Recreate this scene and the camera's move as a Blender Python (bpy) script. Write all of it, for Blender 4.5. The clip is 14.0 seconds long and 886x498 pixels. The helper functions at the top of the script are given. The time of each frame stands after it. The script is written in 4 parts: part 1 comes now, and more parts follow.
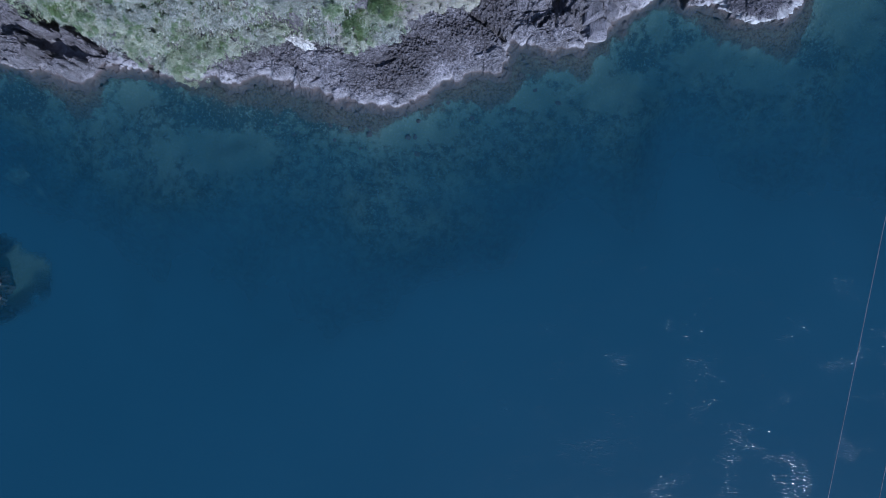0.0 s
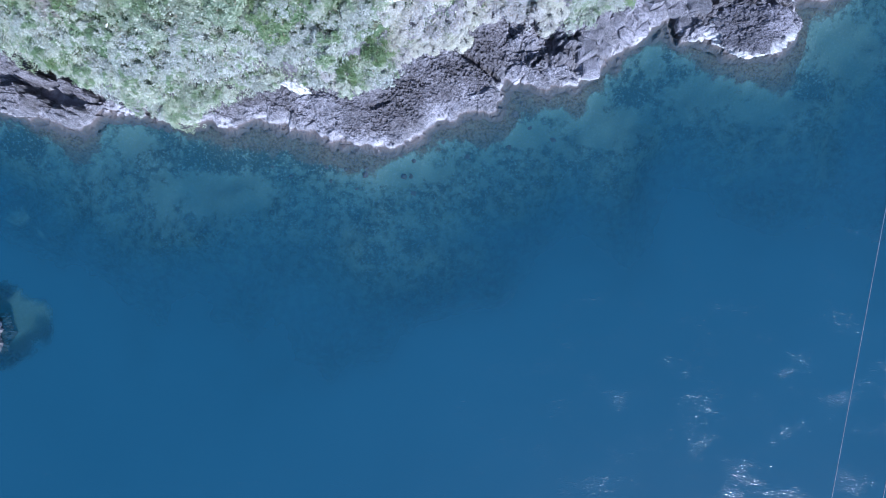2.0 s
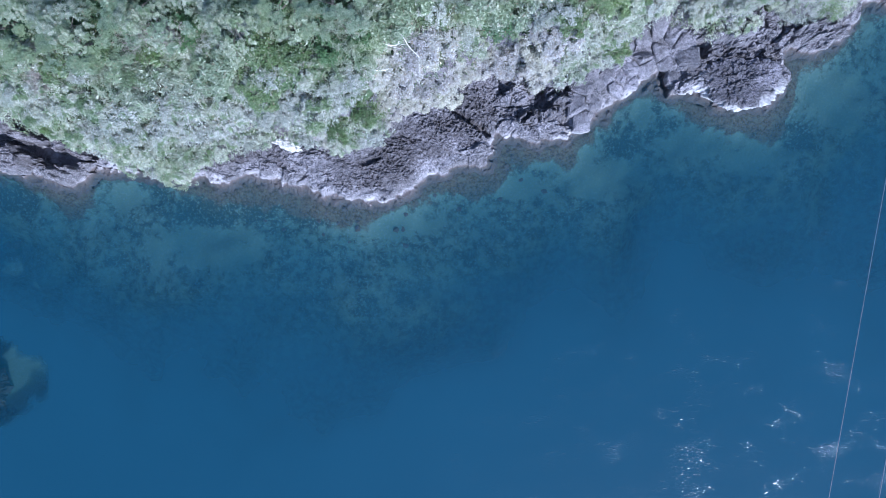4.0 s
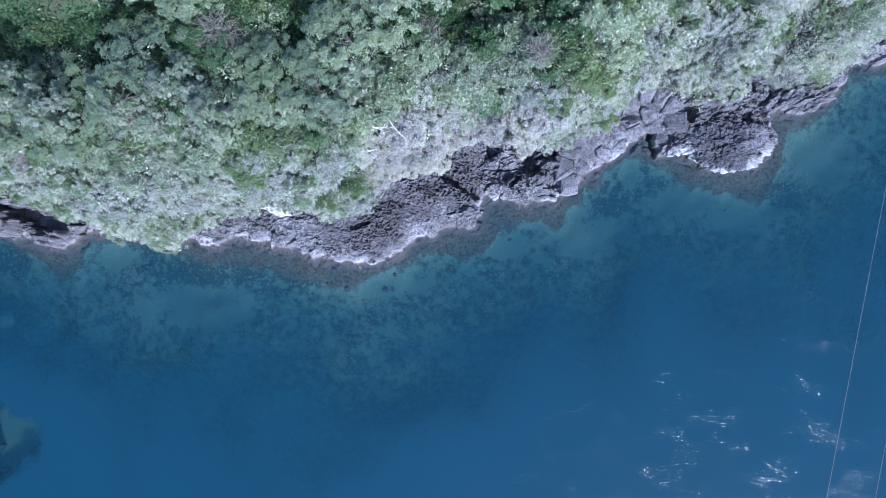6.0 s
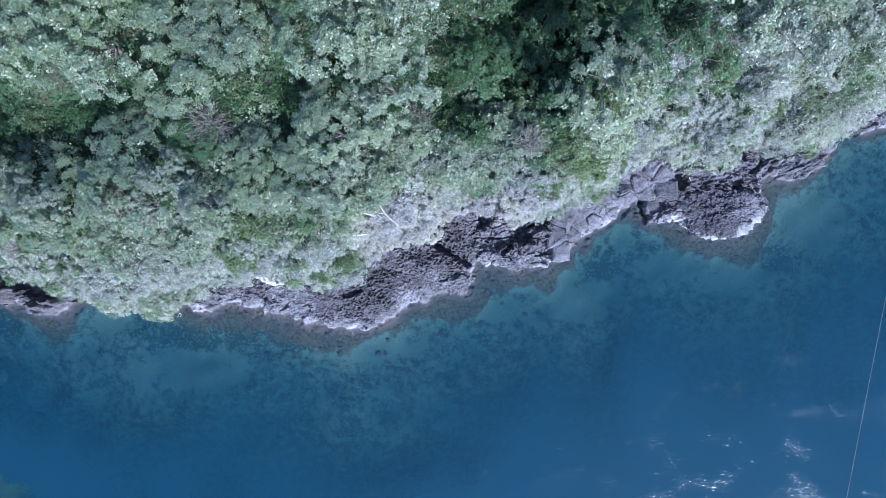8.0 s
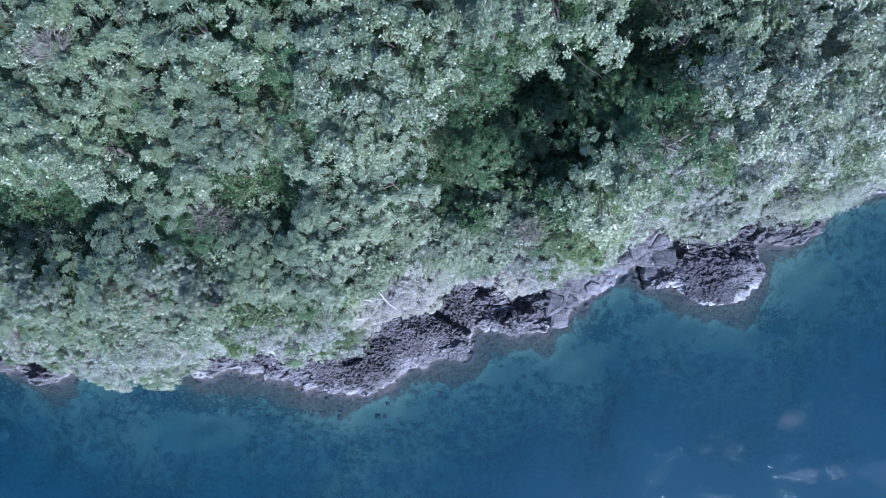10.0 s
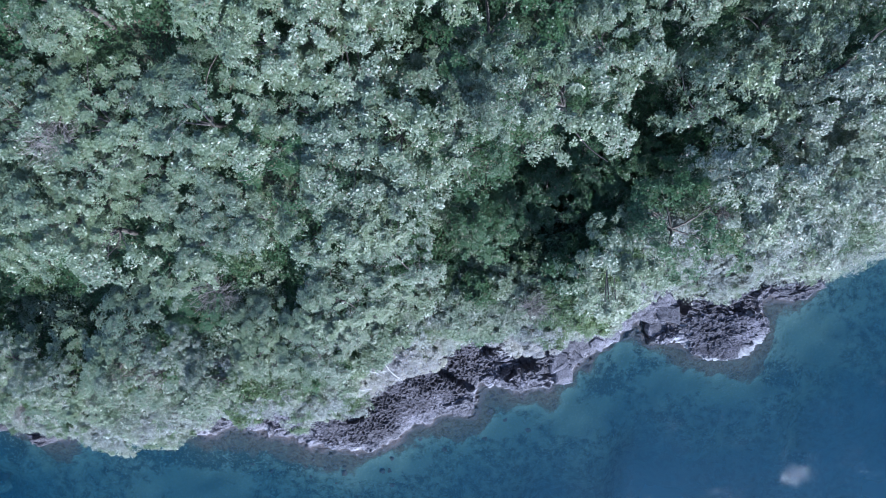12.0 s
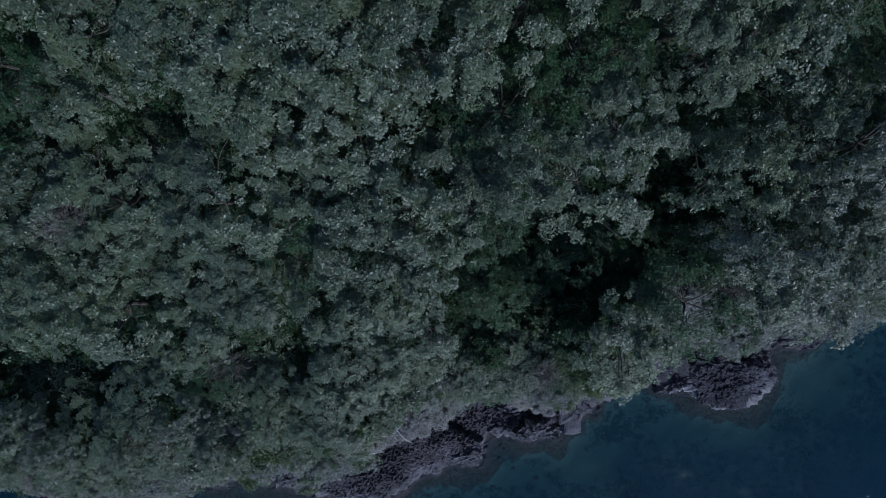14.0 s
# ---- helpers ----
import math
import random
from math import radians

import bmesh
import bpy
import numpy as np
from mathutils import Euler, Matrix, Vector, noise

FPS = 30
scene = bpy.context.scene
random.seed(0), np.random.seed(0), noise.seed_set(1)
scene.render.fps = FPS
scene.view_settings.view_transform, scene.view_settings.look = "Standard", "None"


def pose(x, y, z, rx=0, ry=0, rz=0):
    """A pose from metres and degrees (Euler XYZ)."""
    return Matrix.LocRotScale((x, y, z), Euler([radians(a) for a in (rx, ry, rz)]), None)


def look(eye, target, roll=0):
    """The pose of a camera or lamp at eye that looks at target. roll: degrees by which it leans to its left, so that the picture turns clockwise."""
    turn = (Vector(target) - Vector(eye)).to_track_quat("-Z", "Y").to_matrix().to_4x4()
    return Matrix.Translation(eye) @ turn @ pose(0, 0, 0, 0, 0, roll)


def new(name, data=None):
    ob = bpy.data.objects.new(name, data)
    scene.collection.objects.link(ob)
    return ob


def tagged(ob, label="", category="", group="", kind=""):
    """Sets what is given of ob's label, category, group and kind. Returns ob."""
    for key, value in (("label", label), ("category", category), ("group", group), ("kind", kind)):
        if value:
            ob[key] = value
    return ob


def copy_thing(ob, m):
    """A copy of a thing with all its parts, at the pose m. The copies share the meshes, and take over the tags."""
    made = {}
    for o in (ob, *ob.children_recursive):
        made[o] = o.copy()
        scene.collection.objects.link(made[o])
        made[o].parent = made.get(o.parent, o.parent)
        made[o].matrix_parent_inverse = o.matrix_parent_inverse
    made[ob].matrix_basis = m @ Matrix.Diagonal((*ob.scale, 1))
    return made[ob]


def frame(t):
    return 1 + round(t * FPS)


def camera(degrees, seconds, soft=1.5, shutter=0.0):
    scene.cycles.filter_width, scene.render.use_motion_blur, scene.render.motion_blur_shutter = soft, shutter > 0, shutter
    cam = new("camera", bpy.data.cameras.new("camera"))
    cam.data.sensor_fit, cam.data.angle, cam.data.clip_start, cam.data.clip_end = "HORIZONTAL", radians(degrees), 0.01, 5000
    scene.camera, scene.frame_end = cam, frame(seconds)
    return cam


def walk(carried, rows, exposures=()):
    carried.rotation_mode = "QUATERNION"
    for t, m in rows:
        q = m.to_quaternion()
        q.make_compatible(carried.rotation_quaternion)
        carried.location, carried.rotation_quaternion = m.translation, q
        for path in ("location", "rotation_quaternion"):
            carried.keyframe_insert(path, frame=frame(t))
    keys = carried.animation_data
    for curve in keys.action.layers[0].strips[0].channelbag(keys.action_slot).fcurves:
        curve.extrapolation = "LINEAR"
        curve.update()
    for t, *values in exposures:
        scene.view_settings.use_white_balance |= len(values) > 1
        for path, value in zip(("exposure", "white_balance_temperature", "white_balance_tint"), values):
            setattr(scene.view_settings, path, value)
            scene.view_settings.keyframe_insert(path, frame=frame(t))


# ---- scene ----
cam = camera(73.5, 14.0, 0.7)
STOPS, KELVIN, TINT = 1.12, 5000.0, 10.0
METRES, EYE, TILT, LEAN, TURN = 30.0, 42.75, -90.0, 0.0, 0.0
ROWS = [
    (0.0, 0.0, 0.0, 0.0, 0.0, 0.0, -0.0),
    (0.5, -0.0002, -0.005, 0.0331, -0.02, -0.5, 0.16),
    (1.0, 0.0085, -0.0048, 0.0492, 0.23, -0.24, 0.38),
    (1.5, 0.0145, -0.0041, 0.0676, 0.39, 0.02, 0.71),
    (2.0, 0.02, -0.0041, 0.0875, 0.5, 0.32, 0.95),
    (2.5, 0.0267, -0.0037, 0.1098, 0.63, 0.63, 1.14),
    (3.0, 0.0327, -0.0058, 0.139, 0.67, 0.73, 1.26),
    (5.5, 0.0642, -0.0191, 0.3452, 0.44, -0.39, 1.54),
    (6.0, 0.0715, -0.0202, 0.3874, 0.42, -0.53, 1.55),
    (6.5, 0.0773, -0.0211, 0.4299, 0.33, -0.68, 1.55),
    (7.0, 0.0825, -0.022, 0.4712, 0.3, -0.74, 1.58),
    (7.5, 0.0863, -0.0226, 0.5143, 0.26, -0.86, 1.61),
    (8.0, 0.0887, -0.0234, 0.5573, 0.17, -0.9, 1.66),
    (10.5, 0.0918, -0.0261, 0.7689, -0.07, -1.45, 1.91),
    (11.0, 0.0898, -0.0245, 0.8026, -0.12, -1.44, 1.96),
    (11.5, 0.0877, -0.0227, 0.8352, -0.12, -1.39, 2.02),
    (12.0, 0.084, -0.0211, 0.8665, -0.15, -1.35, 2.09),
    (12.5, 0.0797, -0.0199, 0.897, -0.2, -1.3, 2.13),
    (13.0, 0.0744, -0.0181, 0.9276, -0.27, -1.3, 2.16),
    (13.5, 0.0689, -0.016, 0.9573, -0.35, -1.28, 2.22),
    (14.0, 0.0641, -0.0145, 0.9872, -0.4, -1.32, 2.27),
]
EXPOSURES = [(0.0, -0.90), (0.5, -0.30), (1.0, 0.22), (2.0, 0.15), (3.0, 0.07), (5.5, -0.03), (8.0, -0.06), (11.0, -0.13), (12.0, -0.17), (12.5, -0.53), (13.0, -1.05), (13.5, -1.58), (14.0, -2.38)]
walk(cam, [(t, pose(0, 0, EYE, TILT, LEAN, TURN) @ pose(METRES * x, METRES * y, METRES * z, 90 + pitch, roll, yaw)) for t, x, y, z, yaw, pitch, roll in ROWS],
     [(t, s + STOPS, KELVIN, TINT) for t, s in EXPOSURES])

# ---------------------------------------------------------------- sky and sun
SUN_AZIMUTH, SUN_HEIGHT = -62.0, 40.0      # degrees: azimuth from +x towards +y
world = bpy.data.worlds.new("sky")
scene.world = world
world.use_nodes = True
sky = world.node_tree.nodes.new("ShaderNodeTexSky")
sky.sky_type, sky.sun_disc = "NISHITA", False
sky.sun_elevation, sky.sun_rotation = radians(SUN_HEIGHT), radians(90 - SUN_AZIMUTH)
world.node_tree.nodes["Background"].inputs["Strength"].default_value = 0.15
world.node_tree.links.new(sky.outputs[0], world.node_tree.nodes["Background"].inputs["Color"])
lamp = bpy.data.lights.new("sun", "SUN")
lamp.energy, lamp.angle, lamp.color = 4.1, radians(0.6), (1.0, 0.95, 0.88)
sun = new("sun", lamp)
sun_way = Vector((math.cos(radians(SUN_AZIMUTH)) * math.cos(radians(SUN_HEIGHT)), math.sin(radians(SUN_AZIMUTH)) * math.cos(radians(SUN_HEIGHT)), math.sin(radians(SUN_HEIGHT))))
sun.matrix_basis = look(sun_way * 200, (0, 0, 0))


# ---------------------------------------------------------------- noise on arrays
def hashed(i, j, seed=0):
    h = (i.astype(np.int64) * 374761393 + j.astype(np.int64) * 668265263 + seed * 1442695041) & 0xFFFFFFFF
    h = ((h ^ (h >> 13)) * 1274126177) & 0xFFFFFFFF
    h = ((h ^ (h >> 16)) * 2246822519) & 0xFFFFFFFF
    return (h ^ (h >> 15)) / 4294967295.0


def value(x, y, seed=0):
    i, j = np.floor(x), np.floor(y)
    u, v = x - i, y - j
    u, v = u * u * (3 - 2 * u), v * v * (3 - 2 * v)
    a, b = hashed(i, j, seed), hashed(i + 1, j, seed)
    c, d = hashed(i, j + 1, seed), hashed(i + 1, j + 1, seed)
    return (a * (1 - u) + b * u) * (1 - v) + (c * (1 - u) + d * u) * v


def fbm(x, y, seed=0, octaves=4):
    total, size, norm = 0.0, 1.0, 0.0
    for k in range(octaves):
        total = total + size * value(x * 2 ** k + 17.3 * k, y * 2 ** k - 9.1 * k, seed + k)
        norm += size
        size *= 0.5
    return total / norm


def cells(x, y, seed=0):
    """Nearest and second nearest distance, and a random number of the nearest cell."""
    i, j = np.floor(x), np.floor(y)
    f1, f2, who = np.full(x.shape, 9.0), np.full(x.shape, 9.0), np.zeros(x.shape)
    for di in (-1, 0, 1):
        for dj in (-1, 0, 1):
            a, b = i + di, j + dj
            d = np.hypot(a + hashed(a, b, seed) - x, b + hashed(a, b, seed + 1) - y)
            near = d < f1
            f2 = np.where(near, f1, np.minimum(f2, d))
            who = np.where(near, hashed(a, b, seed + 2), who)
            f1 = np.where(near, d, f1)
    return f1, f2, who


def smooth(a, b, v):
    t = np.clip((v - a) / (b - a), 0, 1)
    return t * t * (3 - 2 * t)


# ---------------------------------------------------------------- the lie of the land
SHORE = np.array([(-900, 40), (-120, 20), (-40, 14.6), (-31.6, 13.4), (-28.5, 12.6), (-25.8, 11.8), (-24.5, 13.3), (-21.4, 12.8), (-17.9, 12.4),
                  (-15.3, 12.0), (-13.0, 12.4), (-10.1, 11.7), (-6.8, 10.6), (-4.4, 10.2), (-1.3, 10.9), (0.4, 12.1), (2.0, 12.9), (4.1, 12.7),
                  (5.1, 14.8), (8.4, 14.4), (10.0, 14.6), (12.3, 16.0), (15.2, 17.8), (16.6, 19.1), (17.5, 17.9), (19.7, 17.6), (21.0, 16.5),
                  (24.5, 16.6), (25.8, 17.7), (25.6, 20.4), (27.7, 20.3), (30.7, 21.8), (31.6, 23.6), (36.0, 24.1), (120, 34), (900, 60)])
BED_X = np.array([-60, -32, -28.5, -26.4, -25, -23.6, -21.4, -19.5, -18, -14, -9, -5.5, -2.5, 1, 4, 8, 13, 18, 23, 26, 32, 60])
BED_WIDTH = np.array([3, 4.2, 4.6, 3.9, 2.2, 1.3, 1.2, 0.6, 0.6, 2.2, 3.2, 4.0, 4.8, 4.4, 4.6, 3.8, 3.2, 3.6, 4.6, 2.2, 1.6, 2])
TERRACE_X = np.array([-60, -31, -28.5, -26.5, -24.5, -21, -18, -14, -9, -6, -3, 0, 3, 6, 8, 10.5, 12.5, 17, 19, 22.5, 26, 27.8, 33, 60])
TERRACE = np.array([1, 0.8, 1.2, 2.4, 0.5, 0.3, 0.8, 1.5, 2.3, 1.7, 0.7, 0.9, 2.2, 1.5, 1.2, 1.9, 0.8, 0.4, 1.3, 1.9, 2.3, 0.9, 0.7, 1])       # the drowned brown ledge, how far it reaches out
WEED = [(-15.5, 10.0, 4.2, 1.4), (-20.2, 12.0, 0.6, 1.3), (-31, 11.4, 1.8, 1.0), (3.2, 12.2, 2.6, 0.8), (-8, 9.4, 3.2, 0.7), (27.5, 14.6, 1.6, 1.0), (-11, 10.8, 2.0, 0.8), (17.0, 17.6, 0.5, 1.2), (14.5, 14.0, 1.5, 0.7)]
SAND = [(-31.0, -1.8, 3.6, 3.4), (24.5, 13.2, 3.0, 1.5), (13.0, 11.6, 3.5, 1.2), (10.2, 13.2, 2.6, 1.0), (16.0, 16.4, 0.8, 1.3), (30.5, 17.2, 2.8, 2.6), (20.5, 14.3, 3.4, 1.2), (-22.6, 11.2, 1.3, 1.0), (-17, 7.4, 5.0, 1.8), (-3, 8.6, 4.0, 0.9), (6.5, 11.2, 3.0, 0.9)]
GROW = np.array([0, 0.5, 1.2, 2.2, 3.6, 5.5, 9, 13, 18, 40, 120])        # metres in from the bare rock
SLOPE_WEST = np.array([0, 2.6, 5.0, 6.8, 7.8, 8.3, 8.6, 10.4, 12.4, 21, 45])
SLOPE_MID = np.array([0, 0.9, 4.6, 6.4, 7.2, 7.9, 8.0, 10.2, 12.4, 21, 45])
SLOPE_EAST = np.array([0, 2.9, 5.6, 8.4, 9.6, 9.6, 9.0, 11.0, 12.8, 21, 45])
RAVINES = [(2.5, 25.4, 8.5, 27.6, 2.2, 1.8), (9.5, 28.2, 13.4, 30.6, 2.6, 2.6), (-24, 23.2, -15.0, 24.0, 2.0, 1.4), (15.4, 35.0, 24, 36.6, 2.0, 2.4)]
CREVICES = [(1.5, 16.7, 4.3, 14.9, 0.16, 1.1), (17.0, 19.4, 17.3, 17.2, 0.25, 1.5), (-26.4, 16.0, -24.0, 14.0, 0.22, 1.6), (-22.9, 14.2, -21.2, 13.6, 0.3, 1.5), (-20.9, 13.2, -20.4, 11.4, 0.3, 1.2),
            (8.0, 17.7, 8.3, 16.8, 0.42, 1.4), (8.6, 17.5, 10.0, 17.8, 0.14, 0.9), (10.6, 17.6, 10.9, 17.2, 0.3, 1.0), (7.2, 16.1, 6.8, 15.7, 0.22, 1.0), (18.3, 20.2, 19.7, 20.4, 0.5, 1.5),
            (-28.3, 14.6, -26.9, 14.3, 0.50, 2.4), (-27.3, 14.1, -25.7, 13.7, 0.50, 2.4), (-28.0, 16.1, -26.6, 15.8, 0.52, 2.4), (-29.6, 15.2, -28.7, 14.9, 0.14, 1.2),
            (20.2, 19.4, 24.6, 19.5, 0.24, 1.4), (-13.5, 14.6, -13.1, 14.4, 0.28, 1.0), (24.2, 23.4, 24.9, 23.9, 0.4, 1.2), (28.2, 23.0, 28.6, 23.5, 0.3, 1.2), (-4.6, 12.9, -3.2, 13.3, 0.12, 0.5)]


def inland(x, y):
    """Signed distance from the waterline: positive on land."""
    best = np.full(x.shape, 1e9)
    inside = np.zeros(x.shape, bool)
    for (ax, ay), (bx, by) in zip(SHORE[:-1], SHORE[1:]):
        dx, dy = bx - ax, by - ay
        t = np.clip(((x - ax) * dx + (y - ay) * dy) / (dx * dx + dy * dy), 0, 1)
        best = np.minimum(best, (x - ax - t * dx) ** 2 + (y - ay - t * dy) ** 2)
        crosses = (ax <= x) != (bx <= x)
        if dx:
            inside ^= crosses & (y > ay + dy * (x - ax) / dx)
    jag = (fbm(x * 0.9, y * 0.9, 5, 3) - 0.5) * 0.9 + (fbm(x * 3.0, y * 3.0, 15, 3) - 0.5) * 0.55
    return np.where(inside, 1, -1) * np.sqrt(best) + jag


REEF = (-31.5, -2.0)                        # the lone rock off the shore


def land(x, y, s=None):
    """Height of rock, soil and sea bed."""
    if s is None:
        s = inland(x, y)
    width = np.interp(x, BED_X, BED_WIDTH)
    up = np.maximum(s, 0)
    rock = 0.75 * (1 - np.exp(-up / 0.5)) + 0.25 * np.minimum(up, width)
    west, east = smooth(-6.5, -9.5, x), smooth(5.5, 12, x)
    hill = sum(w * np.interp(up - width, GROW, t) for w, t in ((west, SLOPE_WEST), (1 - west - east, SLOPE_MID), (east, SLOPE_EAST)))
    for ax, ay, bx, by, w, deep in RAVINES:
        dx, dy = bx - ax, by - ay
        t = np.clip(((x - ax) * dx + (y - ay) * dy) / (dx * dx + dy * dy), 0, 1)
        hill = hill - deep * (1 - smooth(0.4 * w, 1.6 * w, np.hypot(x - ax - t * dx, y - ay - t * dy)))
    hill = np.maximum(hill, 0)
    down = np.maximum(-s, 0)
    down = down * (0.75 + 0.5 * value(x * 0.22 + 3, y * 0.22, 8)) * np.interp(x, [-34, -28, -22, -10, 0, 8, 24, 34], [1.7, 1.3, 0.9, 0.8, 1.0, 1.1, 1.0, 0.9])
    edge = np.interp(x, TERRACE_X, TERRACE) * (0.55 + 0.9 * fbm(x * 0.8 + 2, y * 0.8, 13, 3))
    shelf = 0.35 + 0.22 * np.minimum(down, edge) + 0.55 * smooth(edge - 0.5, edge + 1.3, down) + 0.14 * np.maximum(down - edge, 0) + 0.28 * np.maximum(down - 6.5, 0) + 0.5 * np.maximum(down - 11, 0)
    depth = np.where(down > 0, np.minimum(shelf * smooth(-0.05, 0.4, down), 14 + 6 * smooth(20, 200, down)), 0)
    depth = depth * (0.65 + 0.7 * fbm(x * 0.5, y * 0.5, 12, 3))
    r = np.hypot((x - REEF[0]) / 1.05, y - REEF[1]) + (fbm(x * 0.6, y * 0.6, 3, 3) - 0.5) * 1.6
    depth = np.where(down > 0, depth - (depth - 1.5) * (1 - smooth(2.6, 3.4, r)) * (depth > 1.5), 0)
    return np.where(s > 0, rock + hill, -depth)


def inner_of(x, y):
    """Metres in from the upper edge of the bare rock."""
    return inland(x, y) - np.interp(x, BED_X, BED_WIDTH)


def axis(low, high, step, far):
    """Even steps from low to high, and wider and wider ones out to far."""
    grow, out, d = [], 0.0, step
    while out < far:
        d *= 1.35
        out += d
        grow.append(out)
    return np.concatenate([low - np.array(grow[::-1]), np.arange(low, high + step / 2, step), high + np.array(grow)])


def sheet(name, xs, ys, height, material, keep=None, smooth_shade=True):
    """One mesh over the grid xs, ys; keep tells which points' faces stay."""
    x, y = np.meshgrid(xs, ys)
    z = height(x, y)
    n, m = len(ys), len(xs)
    index = np.arange(n * m).reshape(n, m)
    quads = np.stack([index[:-1, :-1], index[:-1, 1:], index[1:, 1:], index[1:, :-1]], -1).reshape(-1, 4)
    points = np.stack([x, y, z], -1).reshape(-1, 3)
    if keep is not None:
        ok = keep(x, y).reshape(-1)
        quads = quads[ok[quads].any(1)]
        used = np.unique(quads)
        back = np.zeros(n * m, np.int64)
        back[used] = np.arange(len(used))
        quads, points = back[quads], points[used]
    return raw_mesh(name, points, quads, 4, material, smooth_shade), points


def raw_mesh(name, points, faces, corners, material, smooth_shade=False):
    mesh = bpy.data.meshes.new(name)
    mesh.vertices.add(len(points))
    mesh.vertices.foreach_set("co", np.asarray(points, np.float32).ravel())
    mesh.loops.add(len(faces) * corners)
    mesh.loops.foreach_set("vertex_index", np.asarray(faces, np.int32).ravel())
    mesh.polygons.add(len(faces))
    mesh.polygons.foreach_set("loop_start", np.arange(0, len(faces) * corners, corners, dtype=np.int32))
    mesh.polygons.foreach_set("use_smooth", np.full(len(faces), smooth_shade))
    mesh.update(calc_edges=True)
    if material:
        mesh.materials.append(material)
    return mesh


# ---------------------------------------------------------------- materials
class Nodes:
    """A node material under construction."""

    def __init__(self, name):
        self.material = bpy.data.materials.new(name)
        self.material.use_nodes = True
        self.tree = self.material.node_tree
        self.bsdf = self.tree.nodes["Principled BSDF"]
        self.out = self.tree.nodes["Material Output"]

    def add(self, kind, **inputs):
        node = self.tree.nodes.new(kind)
        for key, v in inputs.items():
            self.set(node, key.replace("_", " "), v)
        return node

    def set(self, node, key, v):
        socket = node.inputs[int(key[1:])] if key[0] == "i" and key[1:].isdigit() else node.inputs[key]
        if isinstance(v, bpy.types.NodeSocket):
            self.tree.links.new(v, socket)
        else:
            socket.default_value = v

    def place(self, scale=(1, 1, 1)):
        geo = self.add("ShaderNodeNewGeometry")
        m = self.add("ShaderNodeMapping", Vector=geo.outputs["Position"])
        m.inputs["Scale"].default_value = scale
        return m.outputs[0]

    def noise(self, vector, scale, detail=4.0, rough=0.55, distortion=0.0):
        return self.add("ShaderNodeTexNoise", Vector=vector, Scale=scale, Detail=detail, Roughness=rough, Distortion=distortion).outputs["Fac"]

    def ramp(self, fac, *stops):
        node = self.add("ShaderNodeValToRGB", Fac=fac)
        e = node.color_ramp.elements
        while len(e) < len(stops):
            e.new(0.5)
        for k, (p, c) in enumerate(stops):
            e[k].position, e[k].color = p, (*c, 1) if len(c) == 3 else c
        return node.outputs["Color"]

    def mix(self, fac, a, b, blend="MIX"):
        node = self.tree.nodes.new("ShaderNodeMix")
        node.data_type, node.blend_type = "RGBA", blend
        for k, v in ((0, fac), (6, a), (7, b)):
            if isinstance(v, bpy.types.NodeSocket):
                self.tree.links.new(v, node.inputs[k])
            else:
                node.inputs[k].default_value = v if k == 0 else (*v, 1)
        return node.outputs[2]

    def math(self, op, a, b=0.0):
        node = self.tree.nodes.new("ShaderNodeMath")
        node.operation = op
        for k, v in ((0, a), (1, b)):
            if isinstance(v, bpy.types.NodeSocket):
                self.tree.links.new(v, node.inputs[k])
            else:
                node.inputs[k].default_value = v
        return node.outputs[0]

    def bump(self, height, strength, distance, normal=None):
        node = self.add("ShaderNodeBump", Height=height, Strength=strength, Distance=distance)
        if normal:
            self.tree.links.new(normal, node.inputs["Normal"])
        return node.outputs["Normal"]

    def height_above_sea(self):
        geo = self.add("ShaderNodeNewGeometry")
        return self.add("ShaderNodeSeparateXYZ", Vector=geo.outputs["Position"]).outputs["Z"]


def grey(v):
    return (v, v, v)


